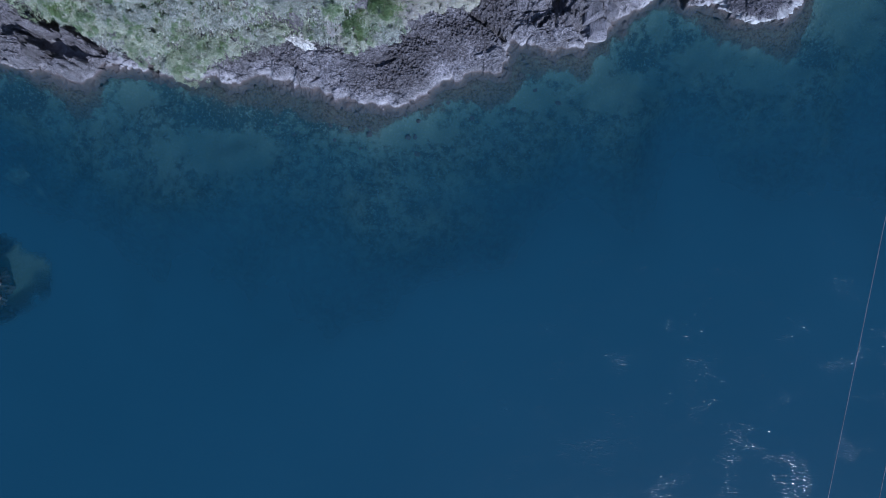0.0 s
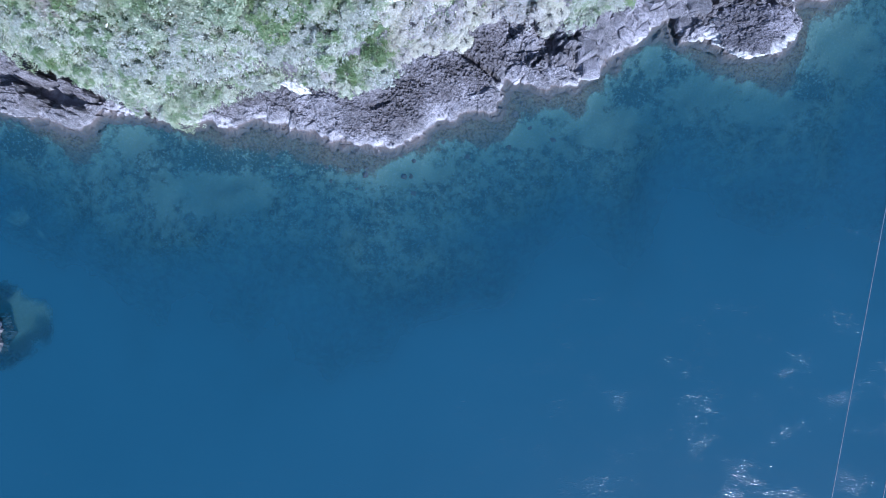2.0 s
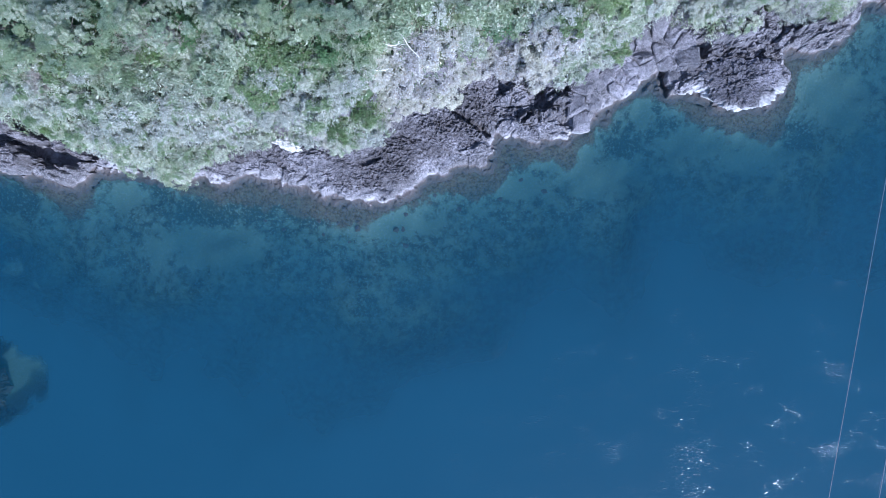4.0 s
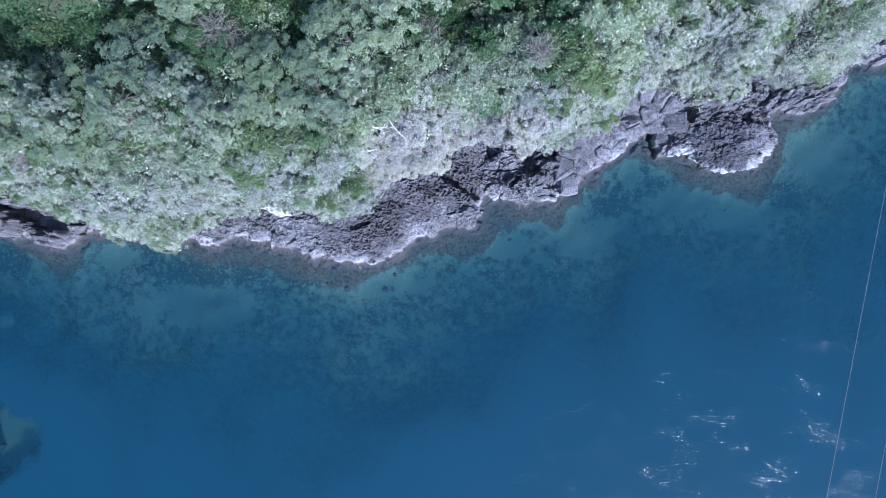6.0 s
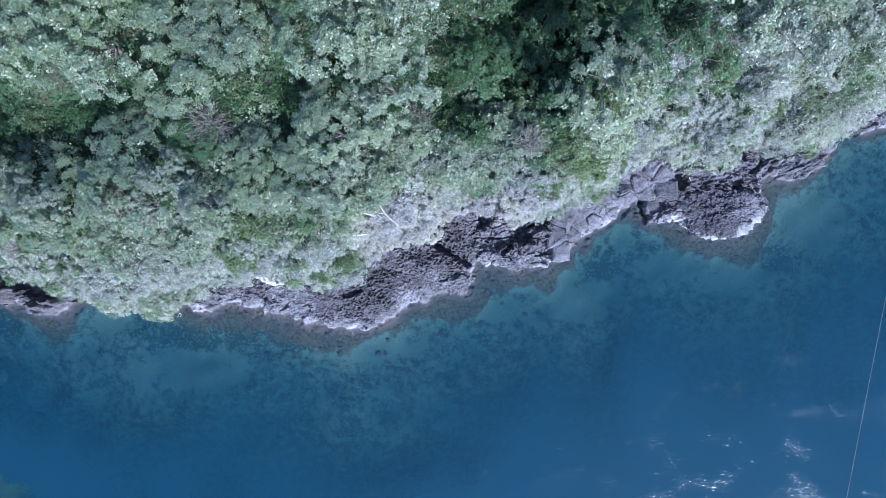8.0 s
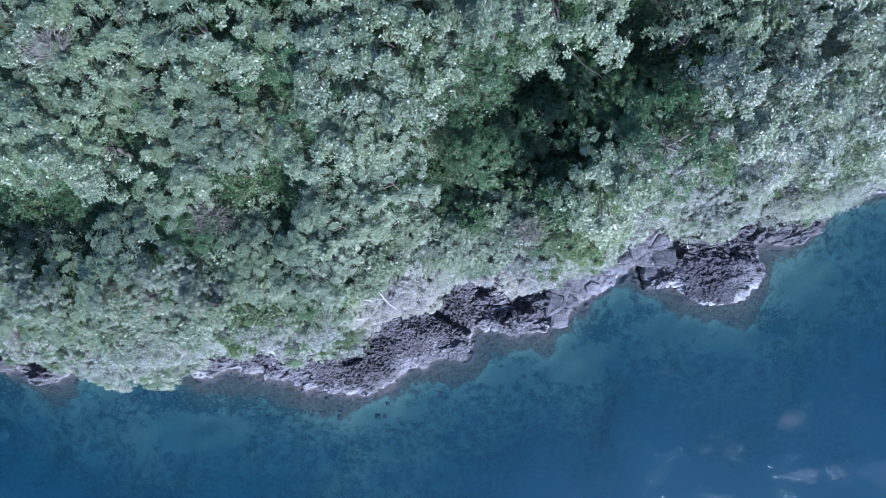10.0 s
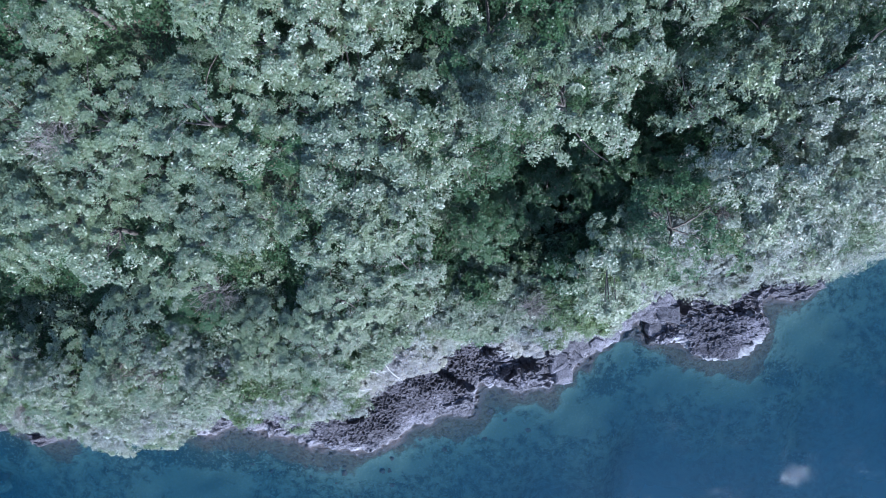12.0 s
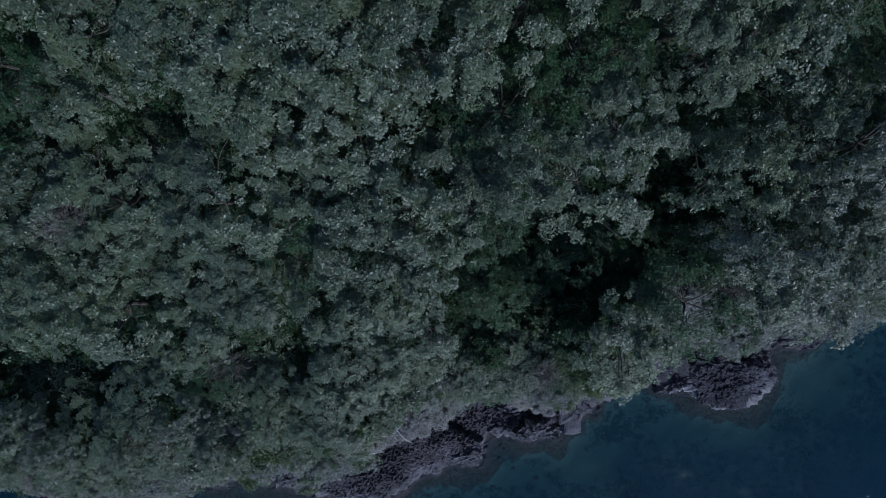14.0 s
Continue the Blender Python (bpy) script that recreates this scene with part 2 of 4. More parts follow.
def rock_material(name, light=(0.225, 0.208, 0.232), dark=(0.055, 0.05, 0.062), foot=(0.18, 0.55), rim=0.1, washed_to=(0.36, 0.34, 0.36), speckle=1.0):
    n = Nodes(name)
    p = n.place()
    big, mid, fine, grain = n.noise(p, 0.38, 3, 0.6), n.noise(p, 2.2, 5, 0.65, 0.6), n.noise(p, 7, 4, 0.7), n.noise(p, 16, 3, 0.75)
    c = n.mix(n.ramp(mid, (0.32, grey(0)), (0.62, grey(1))), dark, light)
    c = n.mix(n.ramp(big, (0.40, grey(0.75)), (0.52, grey(0))), c, tuple(v * 0.42 for v in light))
    c = n.mix(n.ramp(big, (0.54, grey(0)), (0.68, grey(0.6))), c, tuple(v * 1.35 for v in light))
    c = n.mix(n.ramp(fine, (0.40, grey(0.85 * speckle)), (0.50, grey(0))), c, tuple(v * 0.3 for v in dark))
    c = n.mix(n.ramp(grain, (0.40, grey(0.9 * speckle)), (0.49, grey(0))), c, tuple(v * 0.35 for v in dark))
    c = n.mix(n.ramp(grain, (0.55, grey(0)), (0.66, grey(0.45 * speckle))), c, tuple(v * 1.7 for v in light))
    porous = n.add("ShaderNodeAttribute")
    porous.attribute_name = "porous"
    c = n.mix(n.math("MULTIPLY", porous.outputs["Fac"], n.ramp(n.math("ADD", n.math("MULTIPLY", fine, 0.5), n.math("MULTIPLY", grain, 0.5)), (0.42, grey(1)), (0.62, grey(0.25)))), c, (0.030, 0.024, 0.028))
    z = n.height_above_sea()
    washed = n.math("MULTIPLY", n.ramp(big, (0.46, grey(rim)), (0.60, grey(1))), 0.8)
    edge = n.math("ADD", z, n.math("MULTIPLY", n.math("SUBTRACT", mid, 0.5), 0.9))
    c = n.mix(n.math("MULTIPLY", washed, n.ramp(edge, (foot[0], grey(1)), (foot[1], grey(0)))), c, washed_to)
    c = n.mix(n.ramp(n.math("ADD", z, n.math("MULTIPLY", fine, 0.25)), (0.10, grey(1)), (0.26, grey(0))), c, (0.09, 0.068, 0.068))
    n.set(n.bsdf, "Base Color", c)
    n.set(n.bsdf, "Roughness", 0.85)
    h = n.math("ADD", n.math("MULTIPLY", mid, 0.5), n.math("ADD", n.math("MULTIPLY", fine, 0.4), n.math("MULTIPLY", grain, 0.15)))
    n.set(n.bsdf, "Normal", n.bump(h, 1.0, 0.22))
    return n.material


def ground_material():
    """Soil and litter on land, weed and stones under water."""
    n = Nodes("soil_and_sea_bed")
    p = n.place()
    a, b = n.noise(p, 0.7, 4, 0.6), n.noise(p, 5, 5, 0.65)
    soil = n.mix(n.ramp(b, (0.35, grey(0)), (0.65, grey(1))), (0.03, 0.032, 0.02), (0.06, 0.062, 0.035))
    soil = n.mix(n.ramp(a, (0.40, grey(0)), (0.55, grey(0.8))), soil, (0.035, 0.07, 0.025))
    tuft, blot = n.noise(p, 1.5, 5, 0.68, 0.3), n.noise(p, 0.5, 3, 0.6)
    terrace, weed = n.add("ShaderNodeAttribute"), n.add("ShaderNodeAttribute")
    terrace.attribute_name, weed.attribute_name = "terrace", "weed"
    cover = n.math("ADD", n.math("MULTIPLY", weed.outputs["Fac"], 0.16), n.math("ADD", n.math("MULTIPLY", tuft, 0.8), n.math("MULTIPLY", blot, 0.35)))
    bed = n.mix(n.ramp(cover, (0.50, grey(0)), (0.66, grey(1))), (0.122, 0.158, 0.136), (0.028, 0.046, 0.046))
    bed = n.mix(n.ramp(b, (0.53, grey(0)), (0.64, grey(0.7))), bed, (0.18, 0.205, 0.19))
    algae = n.mix(n.ramp(b, (0.38, grey(0)), (0.60, grey(1))), (0.030, 0.023, 0.018), (0.098, 0.076, 0.060))
    algae = n.mix(n.ramp(tuft, (0.50, grey(0)), (0.62, grey(0.6))), algae, (0.09, 0.088, 0.075))
    ledge = n.ramp(n.math("ADD", terrace.outputs["Fac"], n.math("MULTIPLY", n.math("SUBTRACT", tuft, 0.5), 1.6)), (0.35, grey(0)), (0.70, grey(1)))
    bed = n.mix(ledge, bed, algae)
    z = n.height_above_sea()
    c = n.mix(n.ramp(n.math("ADD", z, 0.5), (0.60, grey(0)), (0.75, grey(1))), bed, soil)
    n.set(n.bsdf, "Base Color", c)
    n.set(n.bsdf, "Roughness", 0.9)
    n.set(n.bsdf, "Normal", n.bump(b, 0.6, 0.15))
    return n.material


def water_material():
    n = Nodes("sea_water")
    p = n.place()
    swell = n.noise(n.place((0.6, 1.0, 1.0)), 0.5, 1, 0.5)
    turned = n.add("ShaderNodeMapping", Vector=p)
    turned.inputs["Rotation"].default_value = (0, 0, radians(14))
    long_crests = n.add("ShaderNodeMapping", Vector=turned.outputs[0])
    long_crests.inputs["Scale"].default_value = (0.75, 2.6, 1.0)
    crest = n.noise(long_crests.outputs[0], 3.1, 1.0, 0.5, 0.8)
    chop = n.noise(long_crests.outputs[0], 5.8, 0.0, 0.5, 0.4)
    gusts = n.ramp(n.noise(n.place((1.0, 1.5, 1.0)), 0.30, 4, 0.6), (0.48, grey(0.10)), (0.68, grey(1.0)))
    clear = n.add("ShaderNodeAttribute")
    clear.attribute_name = "clarity"
    gusts = n.math("MULTIPLY", gusts, n.math("SUBTRACT", 1.0, clear.outputs["Fac"]))
    waves = n.math("ADD", n.math("POWER", crest, 5.0), n.math("MULTIPLY", n.math("POWER", chop, 4.0), 0.35))
    h = n.math("ADD", n.math("MULTIPLY", swell, 0.03), n.math("MULTIPLY", n.math("MULTIPLY", waves, gusts), WAVES))
    normal = n.bump(h, 1.0, 1.0)
    haze = n.noise(p, 0.05, 3, 0.5)
    body = n.add("ShaderNodeBsdfDiffuse", Color=n.mix(haze, (0.0062, 0.029, 0.049), (0.0092, 0.037, 0.061)))
    pass_on = n.add("ShaderNodeBsdfTransparent", Color=n.mix(clear.outputs["Fac"], (0.42, 0.78, 0.84), (0.92, 0.95, 0.95)))
    inner = n.add("ShaderNodeMixShader", Fac=clear.outputs["Fac"], i1=body.outputs[0], i2=pass_on.outputs[0])
    gloss = n.add("ShaderNodeBsdfGlossy", Roughness=0.14, Normal=normal)
    facing = n.add("ShaderNodeLayerWeight", Blend=0.5, Normal=normal)
    mirror = n.math("ADD", 0.02, n.math("MULTIPLY", 0.98, n.math("POWER", facing.outputs["Facing"], 5.0)))
    outer = n.add("ShaderNodeMixShader", Fac=mirror, i1=inner.outputs[0], i2=gloss.outputs[0])
    n.tree.nodes.remove(n.bsdf)
    n.tree.links.new(outer.outputs[0], n.out.inputs["Surface"])
    return n.material


def leaf_material(name, young, old, gloss=0.5, fleck=0.0, brown=0.03):
    """Waxy leaves: two greens mixed leaf by leaf, greener sprays among them, some light passing through."""
    n = Nodes(name)
    geo = n.add("ShaderNodeNewGeometry")
    info = n.add("ShaderNodeObjectInfo")
    each = geo.outputs["Random Per Island"]
    c = n.mix(n.math("POWER", each, 0.8), young, old)
    c = n.mix(n.ramp(each, (0.965 - brown, grey(0)), (0.99 - brown, grey(1))), c, (0.17, 0.13, 0.09))
    c = n.mix(n.math("MULTIPLY", info.outputs["Random"], 0.25), c, tuple(0.55 * v for v in old))
    p = n.place()
    patch, spray = n.noise(p, 0.30, 3, 0.6), n.noise(p, 1.3, 3, 0.6)
    c = n.mix(n.ramp(patch, (0.42, grey(0)), (0.68, grey(0.45))), c, tuple(a * b for a, b in zip(young, (0.95, 0.98, 0.62))))
    if fleck:
        c = n.mix(n.math("MULTIPLY", n.ramp(n.math("ADD", spray, n.math("MULTIPLY", n.math("SUBTRACT", patch, 0.5), 0.35)), (0.53, grey(0)), (0.60, grey(1))), fleck), c, (0.055, 0.095, 0.028))
    n.set(n.bsdf, "Base Color", c)
    n.set(n.bsdf, "Roughness", 0.42)
    n.set(n.bsdf, "Specular IOR Level", gloss)
    through_leaf = n.add("ShaderNodeBsdfTranslucent", Color=n.mix(0.5, c, (0.10, 0.16, 0.03)))
    m = n.add("ShaderNodeMixShader", Fac=0.22, i1=n.bsdf.outputs[0], i2=through_leaf.outputs[0])
    n.tree.links.new(m.outputs[0], n.out.inputs["Surface"])
    return n.material


def bark_material(name, light, dark):
    n = Nodes(name)
    p = n.place((1, 1, 0.3))
    f = n.noise(p, 9, 4, 0.65)
    n.set(n.bsdf, "Base Color", n.mix(n.ramp(f, (0.35, grey(0)), (0.65, grey(1))), dark, light))
    n.set(n.bsdf, "Roughness", 0.8)
    n.set(n.bsdf, "Normal", n.bump(f, 0.5, 0.02))
    return n.material


WAVES = 0.066
ROCK = rock_material("weathered_lava")
PALE_ROCK = rock_material("bleached_rock", (0.55, 0.53, 0.52), (0.40, 0.38, 0.37))
DARK_ROCK = rock_material("pitted_dark_lava", (0.15, 0.138, 0.165), (0.03, 0.027, 0.035), (0.5, 0.95), 1.0, (0.50, 0.48, 0.485))
PLATE_ROCK = rock_material("smooth_lava_plate", (0.205, 0.19, 0.215), (0.085, 0.078, 0.092), speckle=0.75)
GROUND = ground_material()
WATER = water_material()
LEAF_GREY = leaf_material("grey_green_leaf", (0.19, 0.232, 0.15), (0.04, 0.068, 0.03), 0.85)
LEAF_FRESH = leaf_material("fresh_leaf", (0.10, 0.145, 0.055), (0.03, 0.06, 0.018), 0.6)
# dark leaf green matched to shaded foliage, so it carries shade in the colour
LEAF_DARK_SHADE = leaf_material("dark_shade_leaf", (0.06, 0.115, 0.05), (0.024, 0.052, 0.022), 0.35)
LEAF_SILVER = leaf_material("silver_green_leaf", (0.26, 0.285, 0.225), (0.046, 0.07, 0.036), 0.9, 0.75)
# silvery leaf, its base colour whitened further for the sheen of sun and sky
LEAF_PALE = leaf_material("pale_sheen_shore_leaf", (0.375, 0.385, 0.37), (0.062, 0.078, 0.055), 0.9, 0.92)
LEAF_DRY = leaf_material("dry_scrub_leaf", (0.42, 0.40, 0.41), (0.13, 0.12, 0.125), 0.8, 0.15, 0.08)
BARK = bark_material("grey_bark", (0.15, 0.13, 0.11), (0.06, 0.05, 0.04))
BLEACHED = bark_material("bleached_wood", (0.55, 0.53, 0.50), (0.36, 0.34, 0.31))
TWIG = bark_material("dry_twig", (0.30, 0.27, 0.245), (0.16, 0.14, 0.125))
CABLE = bark_material("aluminium_strand", (0.13, 0.13, 0.15), (0.07, 0.07, 0.08))

# ---------------------------------------------------------------- ground, shore rock, water
def under_rock(x, y):
    s = inland(x, y)
    bare = smooth(-0.30, -0.1, s) * (1 - smooth(0.3, 1.2, s - np.interp(x, BED_X, BED_WIDTH)))
    return land(x, y, s) - 0.06 - 1.5 * bare


ground_mesh, ground_points = sheet("ground", axis(-40, 42, 0.33, 2400), axis(-7, 30, 0.33, 2400), under_rock, GROUND)
ground = tagged(new("ground", ground_mesh), "dark soil hillside running down into a weedy sea bed", "ground", kind="structure")
gx, gy = ground_points[:, 0], ground_points[:, 1]
out = np.maximum(-inland(gx, gy), 0) - np.interp(gx, TERRACE_X, TERRACE) * (0.55 + 0.9 * fbm(gx * 0.8 + 2, gy * 0.8, 13, 3))
weedy = np.zeros(len(gx))
for sign, patches in ((1, WEED), (-1, SAND)):
    for px, py, rx, ry in patches:
        weedy += sign * (1 - smooth(0.5, 1.3, np.hypot((gx - px) / rx, (gy - py) / ry)))
for name, values in (("terrace", 1 - smooth(-0.6, 0.8, out)), ("weed", np.clip(weedy, -1, 1))):
    ground_mesh.attributes.new(name, "FLOAT", "POINT").data.foreach_set("value", values.astype(np.float32))


KNOLLS = [(-26.2, 12.8, 1.5, 0.75, 0.15, 1.3), (-29.6, 14.0, 1.3, 1.0, 0.6, 0.9), (-25.1, 14.6, 1.4, 0.5, -0.55, 0.8), (-28.2, 15.25, 0.8, 0.45, 0.0, 1.2), (-30.6, 16.3, 1.6, 0.8, 0.2, 0.9),
          (-22.3, 13.0, 1.1, 0.5, 0.0, 0.5), (7.6, 15.8, 1.5, 0.6, 0.2, 0.6), (9.4, 16.5, 1.1, 0.7, 0.5, 0.5), (6.3, 17.4, 1.0, 0.6, 0.2, 0.5),
          (18.3, 17.9, 0.9, 0.5, 0.1, 0.4), (27.4, 21.4, 1.7, 0.7, 0.3, 0.8), (21.6, 21.3, 1.9, 0.6, 0.1, 0.9)]


def rocky(x, y):
    """The bare rock of the shore, with blocks, cracks, ledges and pits."""
    s = inland(x, y)
    z = land(x, y, s)
    rough = smooth(-0.35, 0.5, s)
    slab = smooth(-8.5, -6.5, x) * (1 - smooth(3.6, 5.2, x))
    plates = smooth(9.8, 11.5, x) * (1 - smooth(17.6, 19, x))
    crag = np.maximum(smooth(4.4, 5.6, x) * (1 - smooth(9.8, 11.5, x)), np.maximum(smooth(18, 19.5, x), smooth(-20.5, -22.5, x)))
    shelf = 1 - np.maximum(slab, np.maximum(plates, crag))
    wx, wy = x + 0.9 * (fbm(x * 0.7, y * 0.7, 30, 3) - 0.5), y + 0.9 * (fbm(x * 0.7, y * 0.7, 35, 3) - 0.5)
    f1, f2, who = cells(wx * 0.62, wy * 0.85, 21)
    h1, h2, when = cells(wx * 1.5 + 5, wy * 1.9, 24)
    g1, g2, what = cells(x * 3.6 + 0.5 * value(x * 2, y * 2, 33), y * 3.9, 41)
    p1, p2, pit = cells(x * 4.6 + 0.8 * value(x * 1.5, y * 1.5, 37), y * 5.2 + value(x * 3, y * 3, 34), 44)
    q1, q2, hole = cells(x * 9.5, y * 10.5, 47)
    pitted = np.clip(1.0 * slab + 0.75 * crag + 0.45 * shelf, 0, 1) * smooth(0.35, 0.9, s) * (0.3 + 0.7 * smooth(0.38, 0.55, fbm(x * 0.5 + 9, y * 0.7, 55, 3)))
    z = z + rough * (who - 0.5) * (0.06 * slab + 0.75 * crag + 0.28 * shelf + 0.3 * plates)
    z = z - rough * (0.30 * crag + 0.10 * shelf) * (1 - smooth(0.0, 0.14, f2 - f1))
    z = z + rough * (when - 0.5) * (0.34 * crag + 0.14 * shelf + 0.05 * slab) - rough * 0.14 * (crag + 0.5 * shelf) * (1 - smooth(0.0, 0.12, h2 - h1))
    z = z + pitted * ((what - 0.5) * 0.14 - np.where(pit > 0.35, 0.30, 0.06) * (1 - smooth(0.08, 0.46, p1)) - np.where(hole > 0.5, 0.12, 0.02) * (1 - smooth(0.1, 0.45, q1)))
    ridge = 1 - np.abs(2 * fbm(x * 1.1 + 4, y * 1.6, 51, 4) - 1)
    z = z + rough * ((ridge - 0.7) * (0.55 * crag + 0.3 * shelf + 0.12 * slab) + (fbm(x * 5, y * 5, 61, 3) - 0.5) * (0.26 * pitted + 0.10 * shelf))
    along = (fbm((x * 0.45 + y * 0.9) * 1.6, (y * 0.45 - x * 0.9) * 0.35, 63, 3) - 0.5) * slab
    z = z + rough * 0.5 * along
    layers = np.sin(s * 11 + 6 * fbm(x * 0.5, y * 0.5, 66, 2)) * smooth(1.3, 0.2, s)
    z = z + 0.07 * rough * (slab + shelf) * layers
    for kx, ky, rx, ry, turn, high in KNOLLS:
        u, v = (x - kx) * math.cos(turn) + (y - ky) * math.sin(turn), (y - ky) * math.cos(turn) - (x - kx) * math.sin(turn)
        d = np.hypot(u / rx, v / ry) + 0.5 * (fbm(x * 1.3 + kx, y * 1.3, 73, 3) - 0.5)
        z = z + high * (1 - smooth(0.72, 1.05, d)) * rough
    for ax, ay, bx, by, w, deep in CREVICES:
        dx, dy = bx - ax, by - ay
        t = np.clip(((x - ax) * dx + (y - ay) * dy) / (dx * dx + dy * dy), 0, 1)
        d = np.hypot(x - ax - t * dx, y - ay - t * dy) + (fbm(x * 2.5, y * 2.5, 71, 3) - 0.5) * (w + 0.35)
        z = z - deep * (1 - smooth(w * 0.7, w * 1.3, d)) * rough
    return np.maximum(z, np.where(s > 0.4, 0.05, -9))


def is_shore(x, y):
    s = inland(x, y)
    return (s > -0.5) & (s < np.interp(x, BED_X, BED_WIDTH) + 1.0)


shore_mesh, shore_points = sheet("shore_rock", np.arange(-38, 40, 0.07), np.arange(9, 29, 0.07), rocky, ROCK, is_shore, False)
shore_rock = tagged(new("shore_rock", shore_mesh), "jagged grey-violet lava rock along the waterline", "rock", kind="structure")

sx, sy = shore_points[:, 0], shore_points[:, 1]
ss = inland(sx, sy)
dark_belt = smooth(-8.0, -5.5, sx) * (1 - smooth(4.6, 5.6, sx)) * smooth(0.7, 1.5, ss + 0.4 * fbm(sx * 0.9, sy * 0.9, 91, 3)) * (1 - smooth(-1.4, -0.2, inner_of(sx, sy)))
dark_belt = np.maximum(dark_belt, 0.9 * smooth(18.5, 19.5, sx) * (1 - smooth(24.5, 26, sx)) * smooth(0.5, 1.0, ss) * (1 - smooth(19.9, 20.9, sy)))
dark_belt = np.maximum(dark_belt, 0.8 * smooth(5.6, 6.5, sx) * (1 - smooth(9, 10.5, sx)) * smooth(0.4, 0.9, ss) * (1 - smooth(1.9, 2.6, ss)))
dark_belt = np.maximum(dark_belt, 0.75 * smooth(-20.5, -18.5, sx) * (1 - smooth(-10.5, -9, sx)) * smooth(0.6, 1.2, ss))
dark_belt = np.maximum(dark_belt, 0.7 * (1 - smooth(-24, -22.5, sx)) * smooth(0.3, 0.9, ss))
shore_mesh.attributes.new("porous", "FLOAT", "POINT").data.foreach_set("value", (dark_belt * (0.45 + 0.75 * fbm(sx * 0.8, sy * 1.1, 93, 4))).astype(np.float32))

water_x, water_y = axis(-40, 42, 0.36, 2400), axis(-7, 24, 0.36, 2400)
water_mesh, water_points = sheet("water", water_x, water_y, lambda x, y: x * 0, WATER)
water = tagged(new("water", water_mesh), "clear blue sea, turquoise over the reef, with sunlit ripples", "sea", kind="structure")
below = -land(water_points[:, 0], water_points[:, 1])
clarity = water_mesh.attributes.new("clarity", "FLOAT", "POINT")
clarity.data.foreach_set("value", np.exp(-np.maximum(below, 0) * 0.50).astype(np.float32))


# ---------------------------------------------------------------- making plants
def part(name, data, parent, label=""):
    ob = new(name, data)
    ob.parent = parent
    return tagged(ob, label)


def unit(v):
    return v / np.maximum(np.linalg.norm(v, axis=-1, keepdims=True), 1e-6)


def leaves(name, base, way, face, length, width, material):
    """Small blunt leaves, narrow at the stalk: base points, the way each points, the side it turns up, sizes."""
    way = unit(way)
    side = unit(np.cross(way, face))
    length, width = length[:, None], width[:, None]
    skew = np.modf(base[:, :1] * 37.7)[0]
    points = np.stack([base, base + way * length * (0.75 + 0.3 * skew) + side * width * 0.5, base + way * length * (1.05 - 0.3 * skew) - side * width * 0.5], 1)
    return raw_mesh(name, points.reshape(-1, 3), np.arange(len(base) * 3).reshape(-1, 3), 3, material, False)


def rosettes(rng, spots, ups, count, length, spread=0.9, tight=False):
    """Whorls of leaves round each twig tip; returns base, way, face, length, width."""
    n = len(spots)
    c, u = np.repeat(spots, count, 0), np.repeat(ups, count, 0)
    turn = np.tile(np.arange(count), n) * 2.399 + np.repeat(rng.random(n) * 6.3, count)
    a = unit(np.cross(u, np.array([0.31, 0.77, 0.55])))
    b = np.cross(u, a)
    out = a * np.cos(turn)[:, None] + b * np.sin(turn)[:, None]
    q = rng.random(n * count)[:, None] * (0.08 if tight else 1)
    lift = rng.uniform(-0.5, 0.5, n * count)[:, None] * spread
    way = unit(out + u * lift)
    size = length * rng.uniform(0.65, 1.25, n * count)
    base = c + out * (1.1 * q * length) - u * (0.2 + q) * rng.random((n * count, 1)) * length
    face = unit(0.8 * u + np.array(sun_way) * 0.35 + np.array([0, 0, 0.25]) + rng.normal(0, 0.34, (n * count, 3)))
    return base, way, face, size


def tube_mesh(name, chains, material, sides=6):
    """Tapered tubes; each chain is a list of (point, radius)."""
    points, faces = [], []
    for chain in chains:
        start = len(points)
        for k, (p, r) in enumerate(chain):
            q = chain[min(k + 1, len(chain) - 1)][0] - chain[max(k - 1, 0)][0]
            q = q.normalized() if q.length else Vector((0, 0, 1))
            a = q.cross(Vector((0.3, 0.9, 0.2))).normalized()
            b = q.cross(a)
            for s in range(sides):
                t = 2 * math.pi * s / sides
                points.append(p + (a * math.cos(t) + b * math.sin(t)) * r)
        for k in range(len(chain) - 1):
            for s in range(sides):
                i, j = start + k * sides + s, start + k * sides + (s + 1) % sides
                faces.append((i, j, j + sides, i + sides))
    return raw_mesh(name, np.array([tuple(p) for p in points]), np.array(faces), 4, material, True)


def limb(rng, a, b, r0, r1, bend=0.12, steps=6):
    """A crooked limb from a to b."""
    a, b = Vector(a), Vector(b)
    out, size = [], (b - a).length
    sway, twist = Vector(rng.normal(0, 1, 3)), Vector(rng.normal(0, 1, 3))
    for k in range(steps + 1):
        t = k / steps
        wob = (sway * math.sin(math.pi * t) + twist * 0.5 * math.sin(2 * math.pi * t) + Vector(rng.normal(0, 0.12, 3)) * math.sin(math.pi * t)) * size * bend * 0.6
        out.append((a.lerp(b, t) + wob, r0 + (r1 - r0) * t))
    return out


